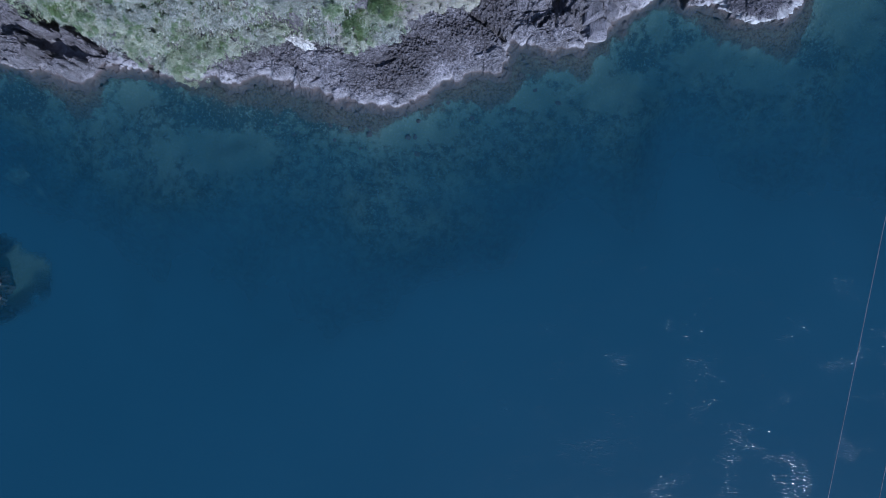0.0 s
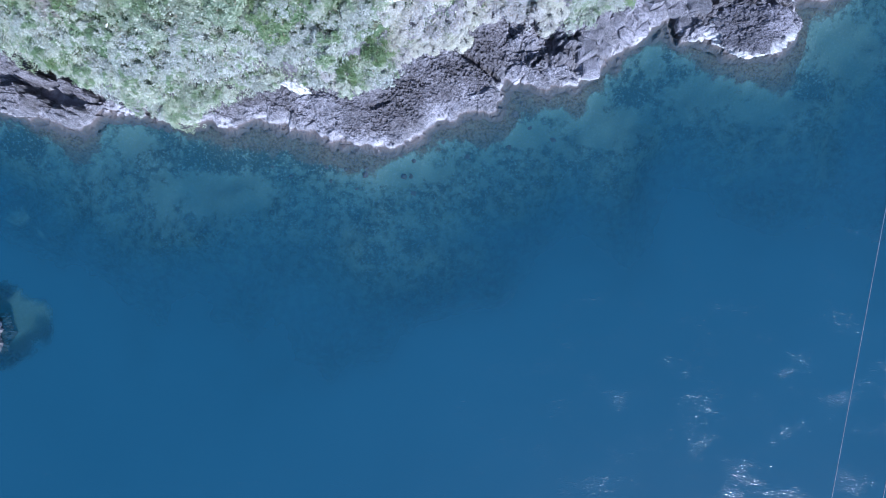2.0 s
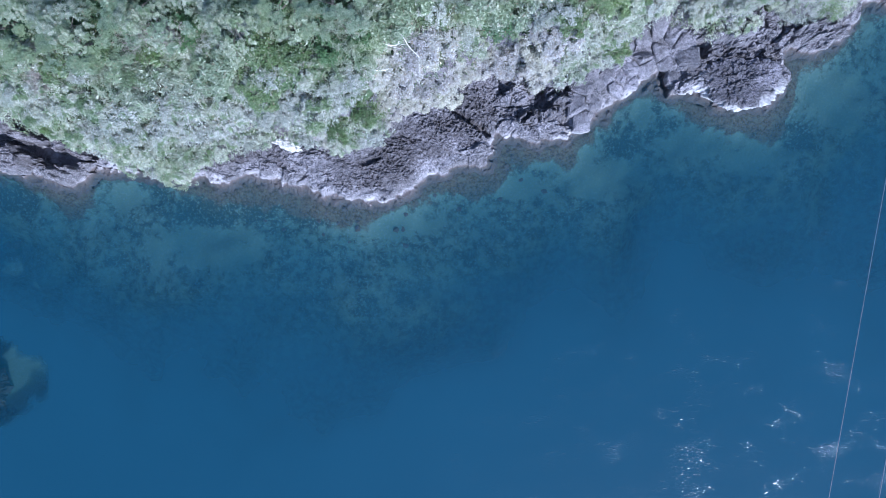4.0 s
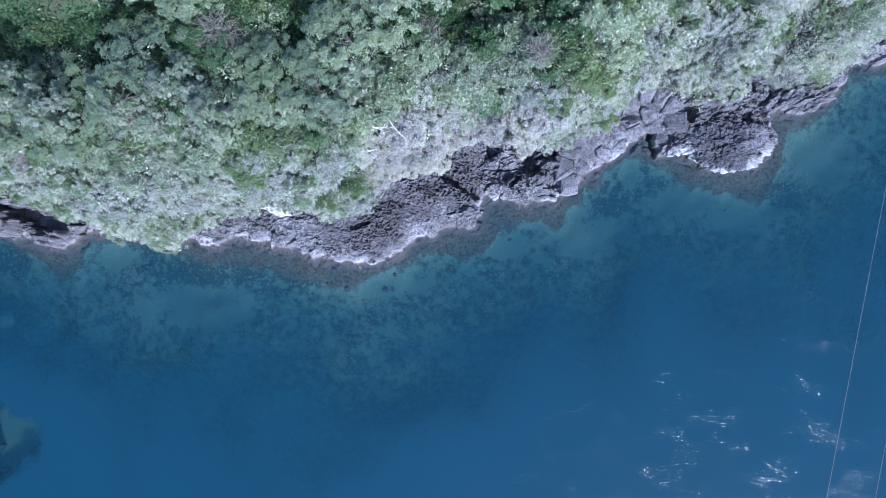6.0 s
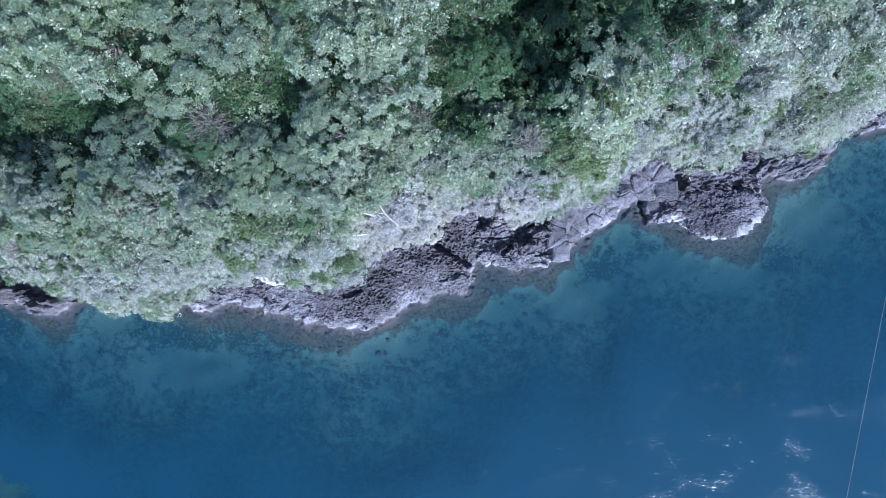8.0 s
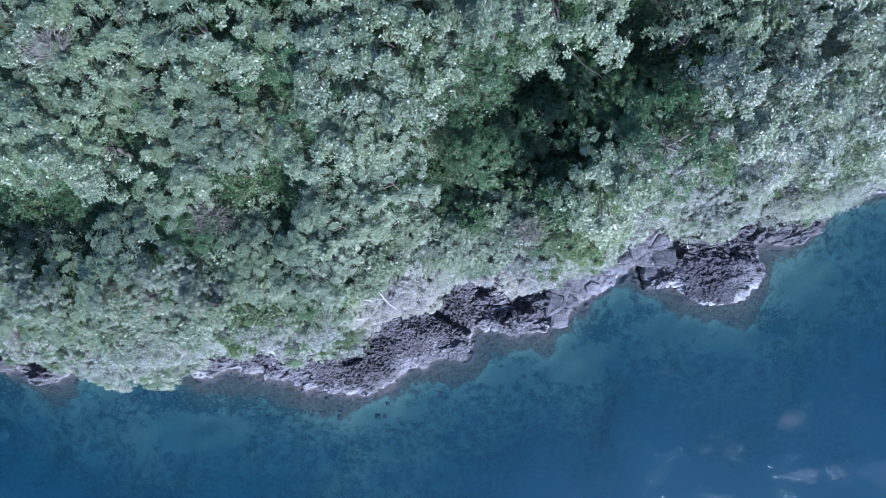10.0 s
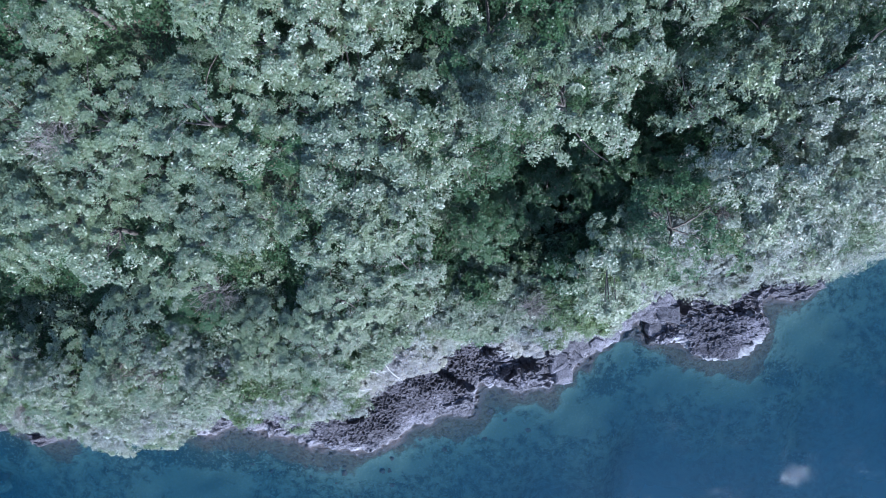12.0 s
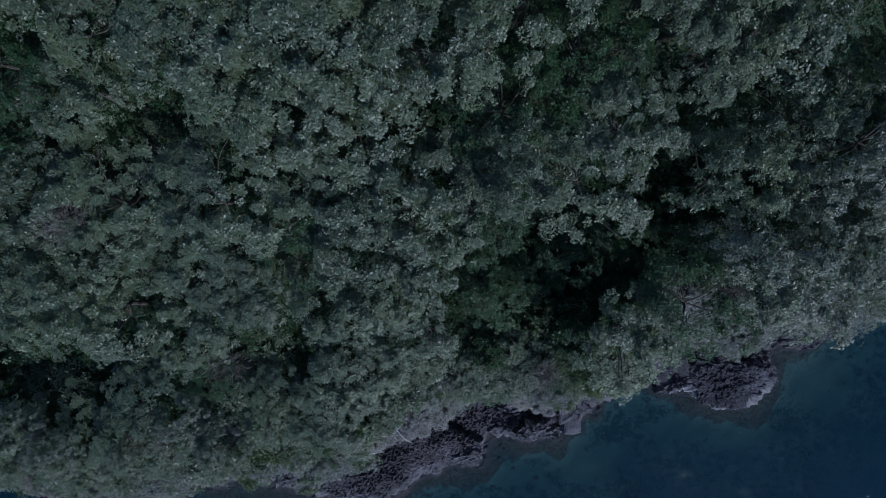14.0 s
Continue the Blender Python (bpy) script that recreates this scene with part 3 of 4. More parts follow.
def canopy(rng, count, radius, dome, lumps, clump, bulge):
    """Twig tips gathered in clumps over an uneven disc: places below the top at 0, and the ways they turn up."""
    seed = rng.uniform(0, 90)
    many = max(6, int(1.0 * (radius / clump) ** 2))
    t, q = rng.random(many) * 6.2832, np.sqrt(rng.random(many))
    rim = radius * (0.70 + 0.5 * value(np.cos(t) * 1.6 + seed, np.sin(t) * 1.6 + seed, 5))
    cx, cy = np.cos(t) * q * rim, np.sin(t) * q * rim
    high = -dome * q ** 2.4 + 2 * lumps * (value(cx * 0.85 + seed, cy * 0.85, 6) - 0.5) + rng.normal(0, 0.3 * lumps, many)
    size = clump * np.exp(rng.normal(0, 0.35, many))
    k = rng.integers(many, size=count)
    a, r = rng.random(count) * 6.2832, np.minimum(np.abs(rng.normal(0.45, 0.55, count)) * (0.8 + 0.5 * rng.random(many)[k]), 1.7)
    x, y = cx[k] + np.cos(a) * r * size[k], cy[k] + np.sin(a) * r * size[k]
    z = high[k] - bulge * size[k] * r * r - rng.exponential(0.06, count) - (rng.random(count) < 0.28) * rng.uniform(0.2, 1.3, count)
    lean = -2 * dome * (np.hypot(x, y) / radius) ** 1.4 / radius
    far = np.maximum(np.hypot(x, y), 1e-3)
    way = np.stack([np.cos(a) * r * bulge - lean * 0.5 * x / far, np.sin(a) * r * bulge - lean * 0.5 * y / far, np.ones(count)], 1)
    return np.stack([x, y, z], 1), unit(way + rng.normal(0, 0.2, (count, 3)))


def tree(seed, radius, height, lobes, twig_count, leaf_count, leaf, material, label, slim=0.72):
    """A tree with its foot at the origin and its crown's top at the given height."""
    rng = np.random.default_rng(seed)
    root = new("tree")
    hub = Vector((rng.normal(0, 0.2), rng.normal(0, 0.2), height - radius * 1.1))
    part("trunk", tube_mesh("trunk", [limb(rng, (0, 0, -1.5), hub, 0.17, 0.11, 0.05)], BARK, 8), root)
    spots, ups = canopy(rng, twig_count, radius, radius * 0.55, 0.7, 0.36, 0.36)
    for k in range(lobes):
        tip = spots[rng.integers(len(spots))] + (0, 0, height - 0.9)
        part("limb", tube_mesh("limb", [limb(rng, hub, tip, 0.05, 0.015)], BARK, 5), root)
    b, w, f, size = rosettes(rng, spots + (0, 0, height), ups, leaf_count, leaf, 0.5 if leaf > 0.2 else 0.9, leaf > 0.2)
    part("crown", leaves("crown", b, w, f, size, size * slim, material), root)
    return tagged(root, label, "tree", "trees on the slope")


def bush(seed, radius, height, twig_count, leaf_count, leaf, material, label, slim=0.62):
    rng = np.random.default_rng(seed)
    root = new("bush")
    spots, ups = canopy(rng, twig_count, radius, height * 0.45, 0.08, 0.2, 0.25)
    stems = [limb(rng, (0, 0, -0.6), spots[rng.integers(len(spots))] + (0, 0, height - 0.1), 0.035, 0.012) for k in range(7)]
    part("stem", tube_mesh("stem", stems, BARK, 4), root)
    b, w, f, size = rosettes(rng, spots + (0, 0, height), ups, leaf_count, leaf, 1.1)
    part("foliage", leaves("foliage", b, w, f, size, size * slim, material), root)
    return tagged(root, label, "bush", "bushes over the shore")


def bare_bush(seed, radius):
    """A dry bush of forked leafless twigs."""
    rng = np.random.default_rng(seed)
    root = new("dry_bush")
    chains = []
    for k in range(70):
        d = Vector(rng.normal(0, 1, 3))
        d.z = abs(d.z) * 0.8 + 0.25
        tip = d.normalized() * radius * rng.uniform(0.7, 1.1)
        stem = limb(rng, Vector((0, 0, -0.5)) + tip * 0.05, tip, 0.02, 0.006, 0.25, 5)
        chains.append(stem)
        for j in range(4):
            a = stem[2 + j % 3][0]
            e = a + (tip.normalized() + Vector(rng.normal(0, 0.55, 3))) * radius * 0.4
            chains.append(limb(rng, a, e, 0.009, 0.004, 0.2, 3))
    part("twig_crown", tube_mesh("twig_crown", chains, TWIG, 3), root)
    return tagged(root, "leafless grey-brown bush of tangled dry twigs", "bush")


def ground_at(x, y):
    return float(land(np.array([float(x)]), np.array([float(y)]))[0])


def settle(x, y, scale=1.0, turn=0.0, lift=0.0, tall=1.0, lean=(0, 0)):
    return Matrix.Translation((x, y, ground_at(x, y) + lift)) @ Euler((lean[0], lean[1], turn)).to_matrix().to_4x4() @ Matrix.Diagonal((scale, scale, scale * tall, 1))


# ---------------------------------------------------------------- trees
GAPS = [(11.8, 29.6, 2.6), (9.6, 27.8, 1.7), (7.2, 26.9, 1.5), (5.0, 26.0, 1.1), (2.2, 26.7, 0.7), (3.4, 23.6, 0.8), (-6.8, 23.3, 1.0), (18.0, 32.2, 0.8), (15.5, 34.4, 1.1), (-6.9, 34.9, 0.8), (-10.9, 34.6, 0.6), (3.2, 35.2, 0.7), (0.5, 33.2, 0.4), (20.6, 36.6, 1.3), (23.4, 35.4, 1.3), (-21.5, 23.0, 1.6),
        (-16.8, 24.1, 1.8), (-13.0, 23.9, 1.3), (-19.8, 24.2, 1.2), (-9.5, 35.6, 0.9), (-14.8, 34.6, 0.7), (0.0, 33.2, 0.6), (-10.5, 22.5, 1.4), (13.2, 23.2, 1.0), (1.7, 23.3, 0.8), (18.0, 23.0, 1.2)]
rng = np.random.default_rng(7)
TREE_H = 6.0
broad = "broadleaved tree with a dense grey-green crown in sunlight"
KINDS = [tree(11, 2.9, TREE_H, 8, 780, 19, 0.105, LEAF_GREY, broad), tree(12, 2.6, TREE_H, 7, 660, 19, 0.10, LEAF_GREY, broad), tree(17, 2.7, TREE_H, 7, 680, 19, 0.108, LEAF_GREY, broad),
         tree(13, 3.0, TREE_H, 8, 800, 18, 0.108, LEAF_GREY, broad), tree(14, 2.3, TREE_H, 6, 560, 17, 0.105, LEAF_FRESH, "broadleaved tree with a fresh yellow-green crown"),
         tree(15, 2.6, TREE_H, 7, 640, 18, 0.105, LEAF_DARK_SHADE, "broadleaved tree with a dark green crown"),
         tree(16, 2.2, TREE_H, 5, 380, 10, 0.26, LEAF_DARK_SHADE, "tree with large fingered leaves spread like stars", 0.34),
         tree(19, 2.5, TREE_H, 6, 640, 19, 0.10, LEAF_SILVER, "broadleaved tree with a pale silvery crown over the shore")]
spots = []
tries = np.stack([rng.uniform(-23.5, 25.5, 6000), rng.uniform(15, 41.5, 6000)], 1)
for (x, y), s in zip(tries.tolist(), inland(tries[:, 0], tries[:, 1]).tolist()):
    if s - np.interp(x, BED_X, BED_WIDTH) < (5.6 if x < 10.5 else 3.7):
        continue
    if any(math.hypot(x - a, y - b) < r + 1.5 for a, b, r in GAPS) or any(math.hypot(x - a, y - b) < (2.6 if y < 32 else 2.35) for a, b in spots):
        continue
    spots.append((x, y))
spots.append((-2.2, 36.8))
THORNS = [(-18.7, 19.0), (-14.2, 18.9), (-9.8, 18.5), (-11.8, 20.4), (-20.6, 20.2)]        # small pale trees on the brow of the slope
for k, (x, y) in enumerate(spots):
    top = 10.7 + 0.5 * (y - 18) + rng.normal(0, 0.7) + 2.4 * math.exp(-((x - 18) ** 2 + (y - 27) ** 2) / 9)
    top += sum(1.6 * math.exp(-((x - a) ** 2 + (y - c) ** 2) / 5) for a, c in ((12, 23.8), (15.5, 25.5), (8.5, 23.6), (-18.5, 21.5), (-14.5, 21.8)))
    tall = min(max(top - ground_at(x, y), 2.6), 9.5)
    size = rng.uniform(0.85, 1.25)
    kind = KINDS[4] if min(math.hypot(x - 14.0, y - 31.6), math.hypot(x - 15.2, y - 28.6)) < 1.7 else KINDS[6] if (7 < x < 12 and 29.5 < y < 32) else KINDS[0] if y > 36.5 and -4 < x < 0 else KINDS[7] if x > 16.5 and y < 34.5 else KINDS[rng.choice(6, p=(0.24, 0.24, 0.22, 0.22, 0.03, 0.05))]
    copy_thing(kind, settle(x, y, size, rng.uniform(-0.7, 0.7), 0, tall / TREE_H / size))
for x, y in THORNS:
    copy_thing(KINDS[7], settle(x, y, 0.55, rng.uniform(-0.7, 0.7), 0, max(13.4 - ground_at(x, y), 2.0) / TREE_H / 0.55))
# low trees added in the hollows, leaf colour darkened to paint the shade there
LOW = tree(18, 2.4, TREE_H, 6, 560, 17, 0.11, LEAF_DARK_SHADE, "low tree added in a hollow, its shade put into the dark leaf colour")
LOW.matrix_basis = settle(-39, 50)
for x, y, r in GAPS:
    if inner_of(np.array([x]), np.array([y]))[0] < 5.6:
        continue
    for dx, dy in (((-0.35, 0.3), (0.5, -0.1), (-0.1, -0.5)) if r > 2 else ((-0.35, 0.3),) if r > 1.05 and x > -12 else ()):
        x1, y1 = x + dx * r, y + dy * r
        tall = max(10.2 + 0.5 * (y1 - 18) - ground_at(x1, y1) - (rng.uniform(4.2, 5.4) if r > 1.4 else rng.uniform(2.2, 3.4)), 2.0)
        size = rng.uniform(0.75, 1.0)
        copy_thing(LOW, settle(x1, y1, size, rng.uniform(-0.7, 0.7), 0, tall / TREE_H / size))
for kind, (x, y) in zip(KINDS, ((-41, 40), (-37, 44), (-43, 46), (42, 42), (40, 47), (44, 50), (46, 44), (39, 38))):
    kind.matrix_basis = settle(x, y)

# ---------------------------------------------------------------- bushes on the slope
pale = "bush of silvery-green leaves, paled by painted sheen, hanging over the rocks"
BUSHES = [bush(31, 1.25, 1.4, 360, 15, 0.092, LEAF_PALE, pale), bush(32, 1.1, 1.25, 320, 15, 0.085, LEAF_PALE, pale),
          bush(36, 1.3, 1.5, 340, 15, 0.098, LEAF_SILVER, "silver-green bush on the steep slope"), bush(33, 1.4, 1.6, 280, 15, 0.125, LEAF_GREY, "grey-green bush on the steep slope"),
          bush(34, 1.2, 1.5, 230, 15, 0.115, LEAF_FRESH, "fresh green bush on the steep slope"), bush(35, 1.3, 1.4, 230, 15, 0.13, LEAF_DARK_SHADE, "dark green bush on the steep slope, part of its darkness painted shade"),
          bush(37, 1.2, 0.8, 300, 15, 0.10, LEAF_DRY, "low grey scrub, nearly leafless, on the bare rock")]
MIXES = np.array([(0.44, 0.42, 0.10, 0.0, 0.04, 0.0, 0.0), (0.10, 0.10, 0.44, 0.20, 0.10, 0.06, 0.0), (0.01, 0.01, 0.16, 0.43, 0.14, 0.25, 0.0)])
FRESH = [(9.9, 21.3, 1.9), (-4.4, 15.9, 1.2), (-5.6, 15.2, 0.9), (17.8, 26.1, 1.1), (15.0, 28.4, 1.9), (-18.7, 19.8, 1.4), (-8.4, 18.2, 1.3), (19.4, 22.6, 0.9), (13.4, 22.0, 0.8), (-18.5, 15.2, 0.7), (7.5, 24.0, 1.0)]
SCRUB = [(-1.2, 16.9, 2.3), (1.4, 18.0, 1.8), (4.4, 18.6, 1.6), (7.4, 18.9, 1.4), (-7.0, 14.8, 0.9)]
near, far_off = [], []
tries = np.stack([rng.uniform(-34, 36, 14000), rng.uniform(11, 38, 14000)], 1)
for (x, y), inner in zip(tries.tolist(), inner_of(tries[:, 0], tries[:, 1]).tolist()):
    deep = any(math.hypot(x - a, y - b) < r + 2.2 for a, b, r in GAPS)
    if inner < 0.05 or (inner > 9.5 and not deep) or math.hypot((x + 10.1) / 1.3, y - 14.7) < 0.9:
        continue
    if any(math.hypot(x - a, y - b) < (0.66 if inner < 2.0 else 0.80 + 0.06 * inner) for a, b in near):
        continue
    near.append((x, y))
    # the 3.5 shift picks darker bushes to paint partial shade below the hollow
    inward = inner + 1.6 * (float(value(np.array(x * 0.35), np.array(y * 0.35), 19)) - 0.5) - (2.0 if x > 13 else 0.0) + (3.5 if 1.5 < x < 13 and y > 20.5 else 0.0)
    kind = rng.choice(7, p=MIXES[0] if inward < 2.6 else MIXES[1] if inward < 5.0 else MIXES[2])
    if any(math.hypot(x - a, y - b) < r for a, b, r in FRESH) and rng.random() < 0.45:
        kind = 4
    elif any(math.hypot(x - a, y - b) < r for a, b, r in SCRUB) and inner < 3.5:
        kind = 6
    # most bushes in the hollows turn to the dark leaf, painting the shade there
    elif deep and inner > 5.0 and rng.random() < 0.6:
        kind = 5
    lean = rng.uniform(0.25, 0.7) * smooth(3.5, 0.5, inner)
    m = settle(x, y, rng.uniform(0.75, 1.15), rng.uniform(-0.8, 0.8), 0, rng.uniform(0.85, 1.2), (lean, rng.normal(0, 0.15)))
    if inner > 5.0 or abs(x) > 25 or y > 26:
        far_off.append((kind, m))
    else:
        copy_thing(BUSHES[kind], m)
for kind, (x, y) in zip(BUSHES, ((-39, 20), (-41, 22), (-38, 23), (41, 30), (43, 32), (-42, 25), (44, 35))):
    kind.matrix_basis = settle(x, y)


def thicket(kinds, label):
    """The bushes further up the slope grown into one tangle."""
    points, faces, n = [], [], 0
    for kind, m in far_off:
        if kind in kinds:
            mesh = next(o.data for o in BUSHES[kind].children if o.name.startswith("foliage"))
            co = np.empty(len(mesh.vertices) * 3, np.float32)
            mesh.vertices.foreach_get("co", co)
            r = np.array(m)
            co = co.reshape(-1, 9)
            co = co[rng.random(len(co)) < 0.27].reshape(-1, 3)
            points.append(co @ r[:3, :3].T + r[:3, 3])
            faces.append(np.arange(n, n + len(co)).reshape(-1, 3))
            n += len(co)
    material = (LEAF_PALE, LEAF_PALE, LEAF_SILVER, LEAF_GREY, LEAF_FRESH, LEAF_DARK_SHADE)[kinds[0]]
    tagged(new("thicket", raw_mesh("thicket", np.concatenate(points), np.concatenate(faces), 3, material)), label, "thicket", kind="stuff")


thicket((0, 1), "thicket of pale silvery bushes on the slope")
thicket((2,), "thicket of silver-green bushes on the slope")
thicket((3,), "thicket of grey-green bushes on the slope")
thicket((4,), "thicket of fresh green bushes on the slope")
thicket((5,), "thicket of dark green bushes, gully shade put into their colour")

# low growth between them
rng2 = np.random.default_rng(3)
gx, gy = rng2.uniform(-34, 36, 260000), rng2.uniform(12, 44, 260000)
gs = inland(gx, gy)
inner = gs - np.interp(gx, BED_X, BED_WIDTH)
ok = (inner > 0.0) & (rng2.random(len(gx)) < np.where((inner < 12) & (abs(gx) < 28), 0.75, 0.4))
gx, gy = gx[ok], gy[ok]
gz = land(gx, gy) + 0.15 + 0.75 * fbm(gx * 0.8, gy * 0.8, 77, 3) * rng2.random(len(gx)) ** 0.5 * 1.4
way = rng2.normal(0, 1, (len(gx), 3)) * (1, 1, 0.5) + (0, -0.2, 0.1)
size = rng2.uniform(0.12, 0.24, len(gx))
inner = inner_of(gx, gy)
# beyond 5 m the leaf colour is darkened in place of canopy shade
for where, material, look_of in ((inner < 5, LEAF_SILVER, "low leafy undergrowth covering the steep slope"), (inner >= 5, LEAF_DARK_SHADE, "undergrowth on the forest floor, coloured dark green to paint its shade")):
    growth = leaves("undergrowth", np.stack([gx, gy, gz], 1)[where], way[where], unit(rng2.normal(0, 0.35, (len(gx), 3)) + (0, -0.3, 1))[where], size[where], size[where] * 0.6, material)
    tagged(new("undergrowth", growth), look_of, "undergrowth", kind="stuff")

# greenery hanging down the steep step above the rocks
hx, hy = rng2.uniform(-34, 36, 700000), rng2.uniform(11.5, 28, 700000)
inner = inland(hx, hy) - np.interp(hx, BED_X, BED_WIDTH)
west = (hx < -5.5) | (hx > 9)
ok = (inner > -0.05) & (inner < 1.5) & west & (np.hypot((hx + 10.1) / 1.3, hy - 14.7) > 0.9)
hx, hy = hx[ok], hy[ok]
hang = rng2.uniform(0, 0.8, len(hx)) * (0.35 + 0.9 * value(hx * 0.9, hy * 0.9, 81))
hz = land(hx, hy) + 0.25 - 0.5 * hang + 0.35 * (value(hx * 2.2, hy * 2.2, 82) - 0.5)
way = rng2.normal(0, 0.6, (len(hx), 3)) + (0, -0.7, -0.5)
size = rng2.uniform(0.09, 0.17, len(hx))
creeper = new("hanging_greenery", leaves("hanging_greenery", np.stack([hx, hy - hang, hz], 1), way, unit(rng2.normal(0, 0.3, (len(hx), 3)) + (0.15, -0.5, 0.9)), size, size * 0.5, LEAF_PALE))
tagged(creeper, "pale greenery hanging over the rock step above the shore", "greenery", kind="stuff")

# ---------------------------------------------------------------- dry bushes and dead wood
for k, (x, y, h, r) in enumerate(((-9.8, 23.4, 2.2, 1.3), (-15.4, 18.8, 1.7, 1.3), (-13.6, 18.9, 1.6, 0.9), (16.5, 26.5, 3.2, 1.0), (1.2, 23.5, 1.4, 1.0), (-14.7, 30.9, 4.4, 1.2), (7.4, 21.9, 2.6, 0.9), (-21.8, 16.8, 1.6, 0.7))):
    dry = bare_bush(90 + k, r)
    dry.matrix_basis = Matrix.Translation((x, y, ground_at(x, y) + h - 0.6 * r))


def dead_branch(seed, a, b, r, forks, wood=None):
    rng = np.random.default_rng(seed)
    root = new("dead_branch")
    main = limb(rng, a, b, r, r * 0.35, 0.14, 9)
    part("bough", tube_mesh("bough", [main], wood or BLEACHED, 6), root)
    for k in range(forks):
        p = main[2 + k % 5][0]
        d = (Vector(b) - Vector(a)).normalized() * 0.5 + Vector(rng.normal(0, 0.6, 3)) * 0.9
        d.z = abs(d.z) * 0.5
        part("twig", tube_mesh("twig", [limb(rng, p, p + d * (Vector(b) - Vector(a)).length * 0.35, r * 0.45, r * 0.15, 0.15, 4)], wood or BLEACHED, 4), root)
    return tagged(root, "bleached white fallen branch lying on the bushes", "branch")


dead_branch(1, (-3.5, 16.8, 8.7), (-1.9, 17.2, 8.9), 0.06, 8)
dead_branch(2, (-2.9, 18.4, 9.6), (-1.2, 18.5, 9.7), 0.06, 6)
dead_branch(3, (-1.1, 18.9, 9.7), (-0.1, 17.6, 8.8), 0.03, 3)


rng = np.random.default_rng(41)
for k in range(22):
    x, y = rng.uniform(-17, -5) if k < 22 else rng.uniform(-5, 17), rng.uniform(25, 36)
    z, t, far = 10.9 + 0.5 * (y - 18), rng.uniform(-0.5, 0.9), rng.uniform(1.4, 2.8)
    if any(math.hypot(x - a, y - c) < r + 3.0 for a, c, r in GAPS):
        continue
    stem = dead_branch(50 + k, (x, y, z - 0.5), (x + far * math.cos(t), y + far * math.sin(t), z + rng.uniform(-0.1, 0.3)), 0.011, 2, TWIG)
    stem.name = "bare_stem"
    tagged(stem, "thin pale leafless stem reaching out of the canopy", "branch", "bare stems")


# ---------------------------------------------------------------- boulders
def boulder(seed, x, y, z, size, turn=0.0, material=None, label="rugged grey lava boulder at the water's edge", detail=4):
    rng = np.random.default_rng(seed)
    bm = bmesh.new()
    bmesh.ops.create_icosphere(bm, subdivisions=detail, radius=1.0)
    cuts = [(Vector(rng.normal(0, 1, 3)).normalized(), rng.uniform(0.55, 0.85)) for k in range(9)]
    off = Vector(rng.uniform(-50, 50, 3))
    for v in bm.verts:
        for n, d in cuts:
            over = v.co.dot(n) - d
            if over > 0:
                v.co -= n * over * 0.85
        p = Vector((v.co.x * size[0], v.co.y * size[1], v.co.z * size[2]))
        k = (0.16 * noise.fractal(p * 1.2 + off, 0.8, 2.1, 4) + 0.09 * noise.fractal(p * 4.5 + off, 0.6, 2.0, 3)
             - 0.5 * max(0.0, 0.33 - noise.voronoi(p * 2.6 + off)[0][0]) - 0.25 * max(0.0, 0.12 - abs(noise.noise(p * 0.9 - off)))) * 2.6 / max(1.3, size[0])
        v.co += v.co.normalized() * k
    mesh = bpy.data.meshes.new("boulder")
    bm.to_mesh(mesh)
    bm.free()
    mesh.materials.append(material or ROCK)
    ob = new("boulder", mesh)
    ob.matrix_basis = Matrix.Translation((x, y, z)) @ Euler((0, 0, turn)).to_matrix().to_4x4() @ Matrix.Diagonal((*size, 1))
    return tagged(ob, label, "boulder", "boulders on the shore")


boulder(201, 22.7, 18.2, 0.3, (3.3, 2.0, 1.7), 0.05, DARK_ROCK, label="large rugged boulder with a bleached foot in the water", detail=6)
boulder(202, 18.7, 18.3, 0.3, (1.1, 0.8, 1.0), 0.3)
boulder(203, 25.3, 18.6, 0.2, (0.8, 0.9, 0.8), 0.5)
boulder(215, 6.3, 15.6, 0.5, (1.0, 0.7, 0.8), 0.4)
boulder(216, 28.6, 21.2, 0.4, (1.6, 0.9, 0.9), 0.2)
boulder(208, 3.4, 13.6, 0.3, (1.3, 0.9, 0.9), 0.3)
boulder(209, 8.2, 15.3, 0.4, (1.8, 1.0, 0.9), 0.1)
boulder(210, -33.5, -2.6, 0.6, (1.7, 1.9, 4.2), 0.2, label="tall weathered sea stack standing out of the sea", detail=5)
boulder(211, -10.1, 14.7, 1.6, (1.35, 0.75, 0.6), -0.5, PALE_ROCK, "smooth bleached slab of pale rock below the bushes")


# ---------------------------------------------------------------- stones under the water
rng = np.random.default_rng(23)
STONES = [boulder(300 + k, -36 + k, 8, -2.2, (0.5, 0.42, 0.34), detail=3, label="dark weed-grown stone on the sea bed") for k in range(4)]
for ob in STONES:
    ob.name = "stone"
    tagged(ob, category="stone", group="stones on the sea bed")
    ob.matrix_basis = Matrix.Translation((*ob.matrix_basis.translation.xy, ground_at(*ob.matrix_basis.translation.xy))) @ Matrix.Diagonal((0.5, 0.42, 0.34, 1))
placed = 0
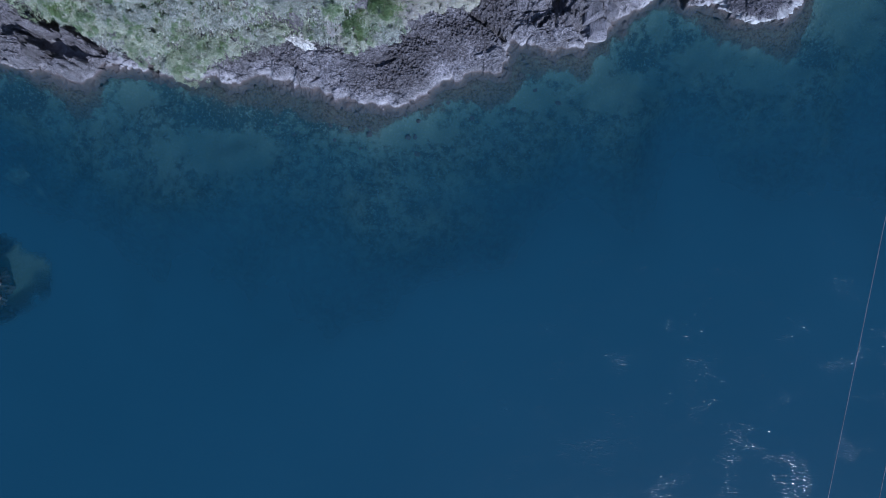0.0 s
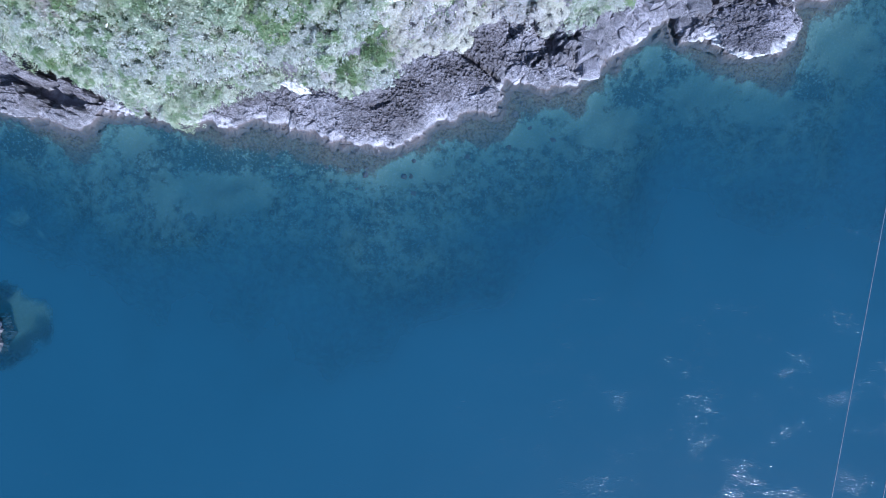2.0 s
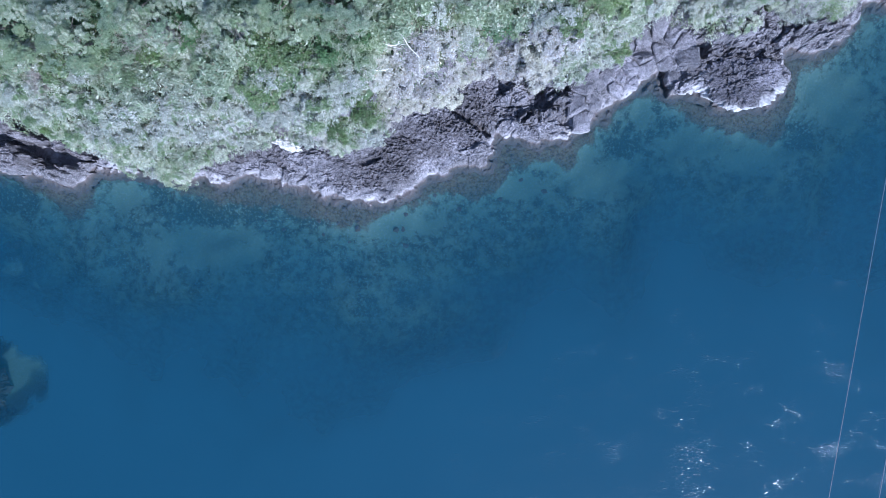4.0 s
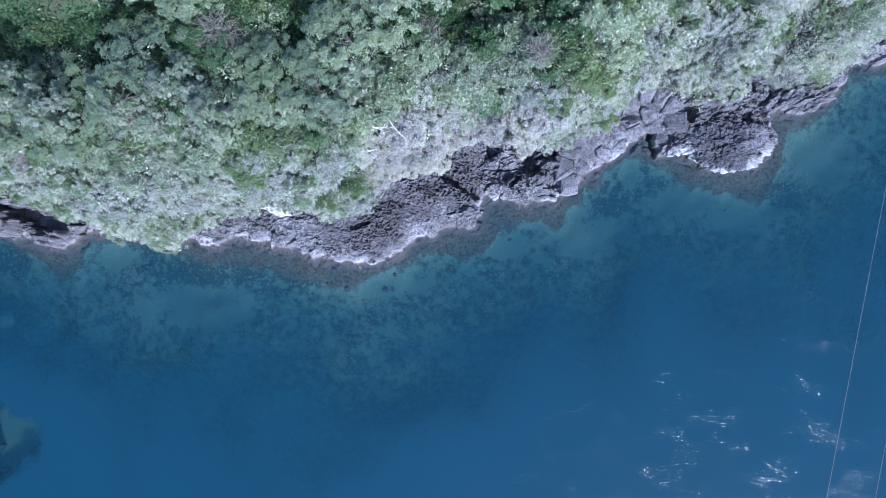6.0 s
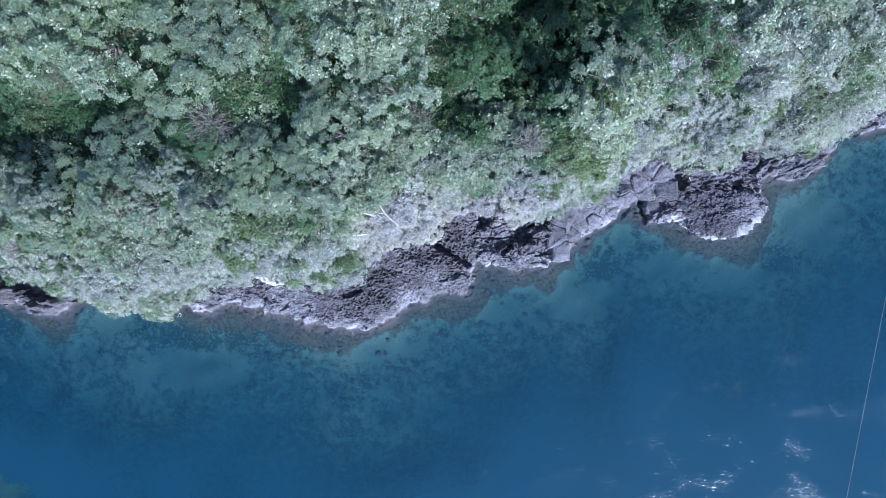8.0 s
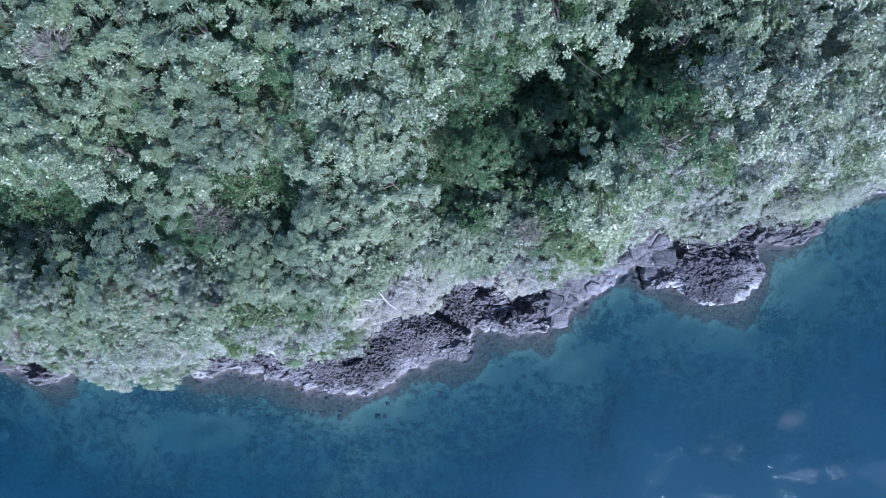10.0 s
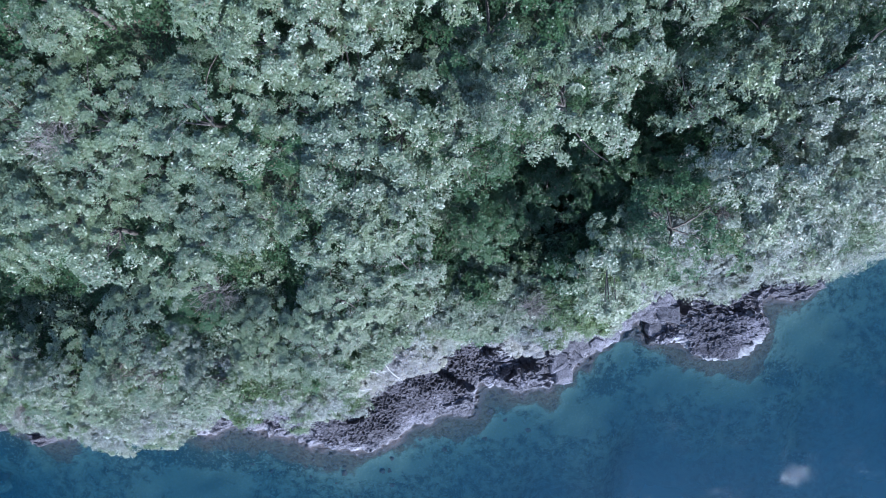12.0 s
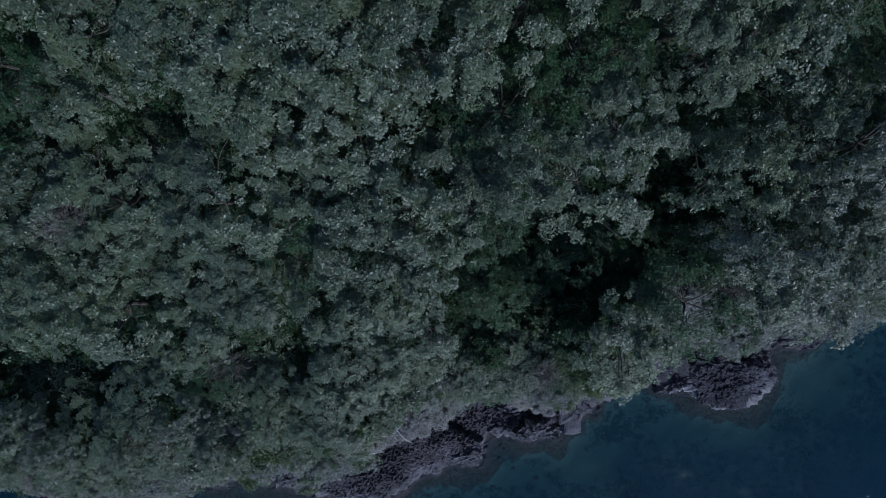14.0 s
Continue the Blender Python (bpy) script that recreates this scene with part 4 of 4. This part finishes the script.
while placed < 28:
    x, y = rng.uniform(-13, 9), rng.uniform(6, 16)
    s = float(inland(np.array([x]), np.array([y]))[0])
    if -4.5 < s < -0.5 and rng.random() < 0.9 * math.exp(s * 0.25):
        k = rng.uniform(0.3, 0.65)
        copy_thing(STONES[placed % 4], Matrix.Translation((x, y, ground_at(x, y) - 0.16 * k)) @ Euler((0, 0, rng.random() * 6)).to_matrix().to_4x4() @ Matrix.Diagonal((k, k, k * 0.8, 1)))
        placed += 1


# ---------------------------------------------------------------- overhead lines
def overhead_line(shift):
    root = new("power_line")
    chain = []
    for k in range(61):
        y = -160 + 5 * k
        chain.append((Vector((7.90 + shift + 0.2073 * y, y, 32.0 + 0.00035 * (y - 2) ** 2)), 0.0065))
    part("cable", tube_mesh("cable", [chain], CABLE, 8), root)
    return tagged(root, "thin grey overhead power cable high above the sea", "power line", "overhead lines")


overhead_line(0.0)
overhead_line(0.93)


# ---------------------------------------------------------------- jointed blocks of the lava ledge
def ledge_blocks(x0, x1, y0, y1, step, seed, inner_most):
    """Many-sided blocks with worn tops, fitted together like paving."""
    rng = np.random.default_rng(seed)
    seeds = []
    for k in range(4000):
        a, b = rng.uniform(x0, x1), rng.uniform(y0, y1)
        if all(math.hypot(a - c, b - d) > step * (0.55 + 0.6 * value(np.array(a * 0.5), np.array(b * 0.5), 3)) for c, d in seeds):
            seeds.append((a, b))
    for a, b in seeds:
        s = float(inland(np.array([a]), np.array([b]))[0])
        if s < 0.35 or s > np.interp(a, BED_X, BED_WIDTH) + inner_most:
            continue
        poly = [(a - step, b - step), (a + step, b - step), (a + step, b + step), (a - step, b + step)]
        for c, d in seeds:
            dx, dy = c - a, d - b
            if (c, d) == (a, b) or math.hypot(dx, dy) > 3 * step:
                continue
            mid = (dx * dx + dy * dy) / 2 * 0.975
            out = []
            for (px, py), (qx, qy) in zip(poly, poly[1:] + poly[:1]):
                f, g = (px - a) * dx + (py - b) * dy - mid, (qx - a) * dx + (qy - b) * dy - mid
                if f <= 0:
                    out.append((px, py))
                if f * g < 0:
                    t = f / (f - g)
                    out.append((px + t * (qx - px), py + t * (qy - py)))
            poly = out
        if len(poly) < 3:
            continue
        uneven = []
        for (px, py), (qx, qy) in zip(poly, poly[1:] + poly[:1]):
            far = math.hypot(qx - px, qy - py)
            uneven.append((px + rng.normal(0, 0.02), py + rng.normal(0, 0.02)))
            if far > 0.35:
                uneven.append(((px + qx) / 2 - (py - qy) * rng.normal(0, 0.07), (py + qy) / 2 + (px - qx) * rng.normal(0, 0.07)))
        poly = uneven
        base = float(land(np.array([a]), np.array([b]))[0])
        lift, tx, ty = rng.uniform(0.0, 0.5), rng.normal(0, 0.26), rng.normal(0, 0.26) + 0.1
        rings = []
        for shrink, z in ((1.0, -0.7), (0.97, -0.10), (0.84, 0.0), (0.45, 0.07)):
            rings.append([(a + (px - a) * shrink, b + (py - b) * shrink, base + lift + z + (tx * (px - a) + ty * (py - b)) * shrink * (z > -0.5) + rng.normal(0, 0.025)) for px, py in poly])
        n = len(poly)
        points = [p for ring in rings for p in ring]
        faces = [(r * n + k, r * n + (k + 1) % n, (r + 1) * n + (k + 1) % n, (r + 1) * n + k) for r in range(3) for k in range(n)] + [tuple(3 * n + k for k in range(n))]
        mesh = bpy.data.meshes.new("block")
        mesh.from_pydata(points, [], faces)
        mesh.materials.append(PLATE_ROCK)
        part("block", mesh, shore_rock)


ledge_blocks(10.8, 18.2, 15.6, 21.6, 0.95, 5, 0.4)
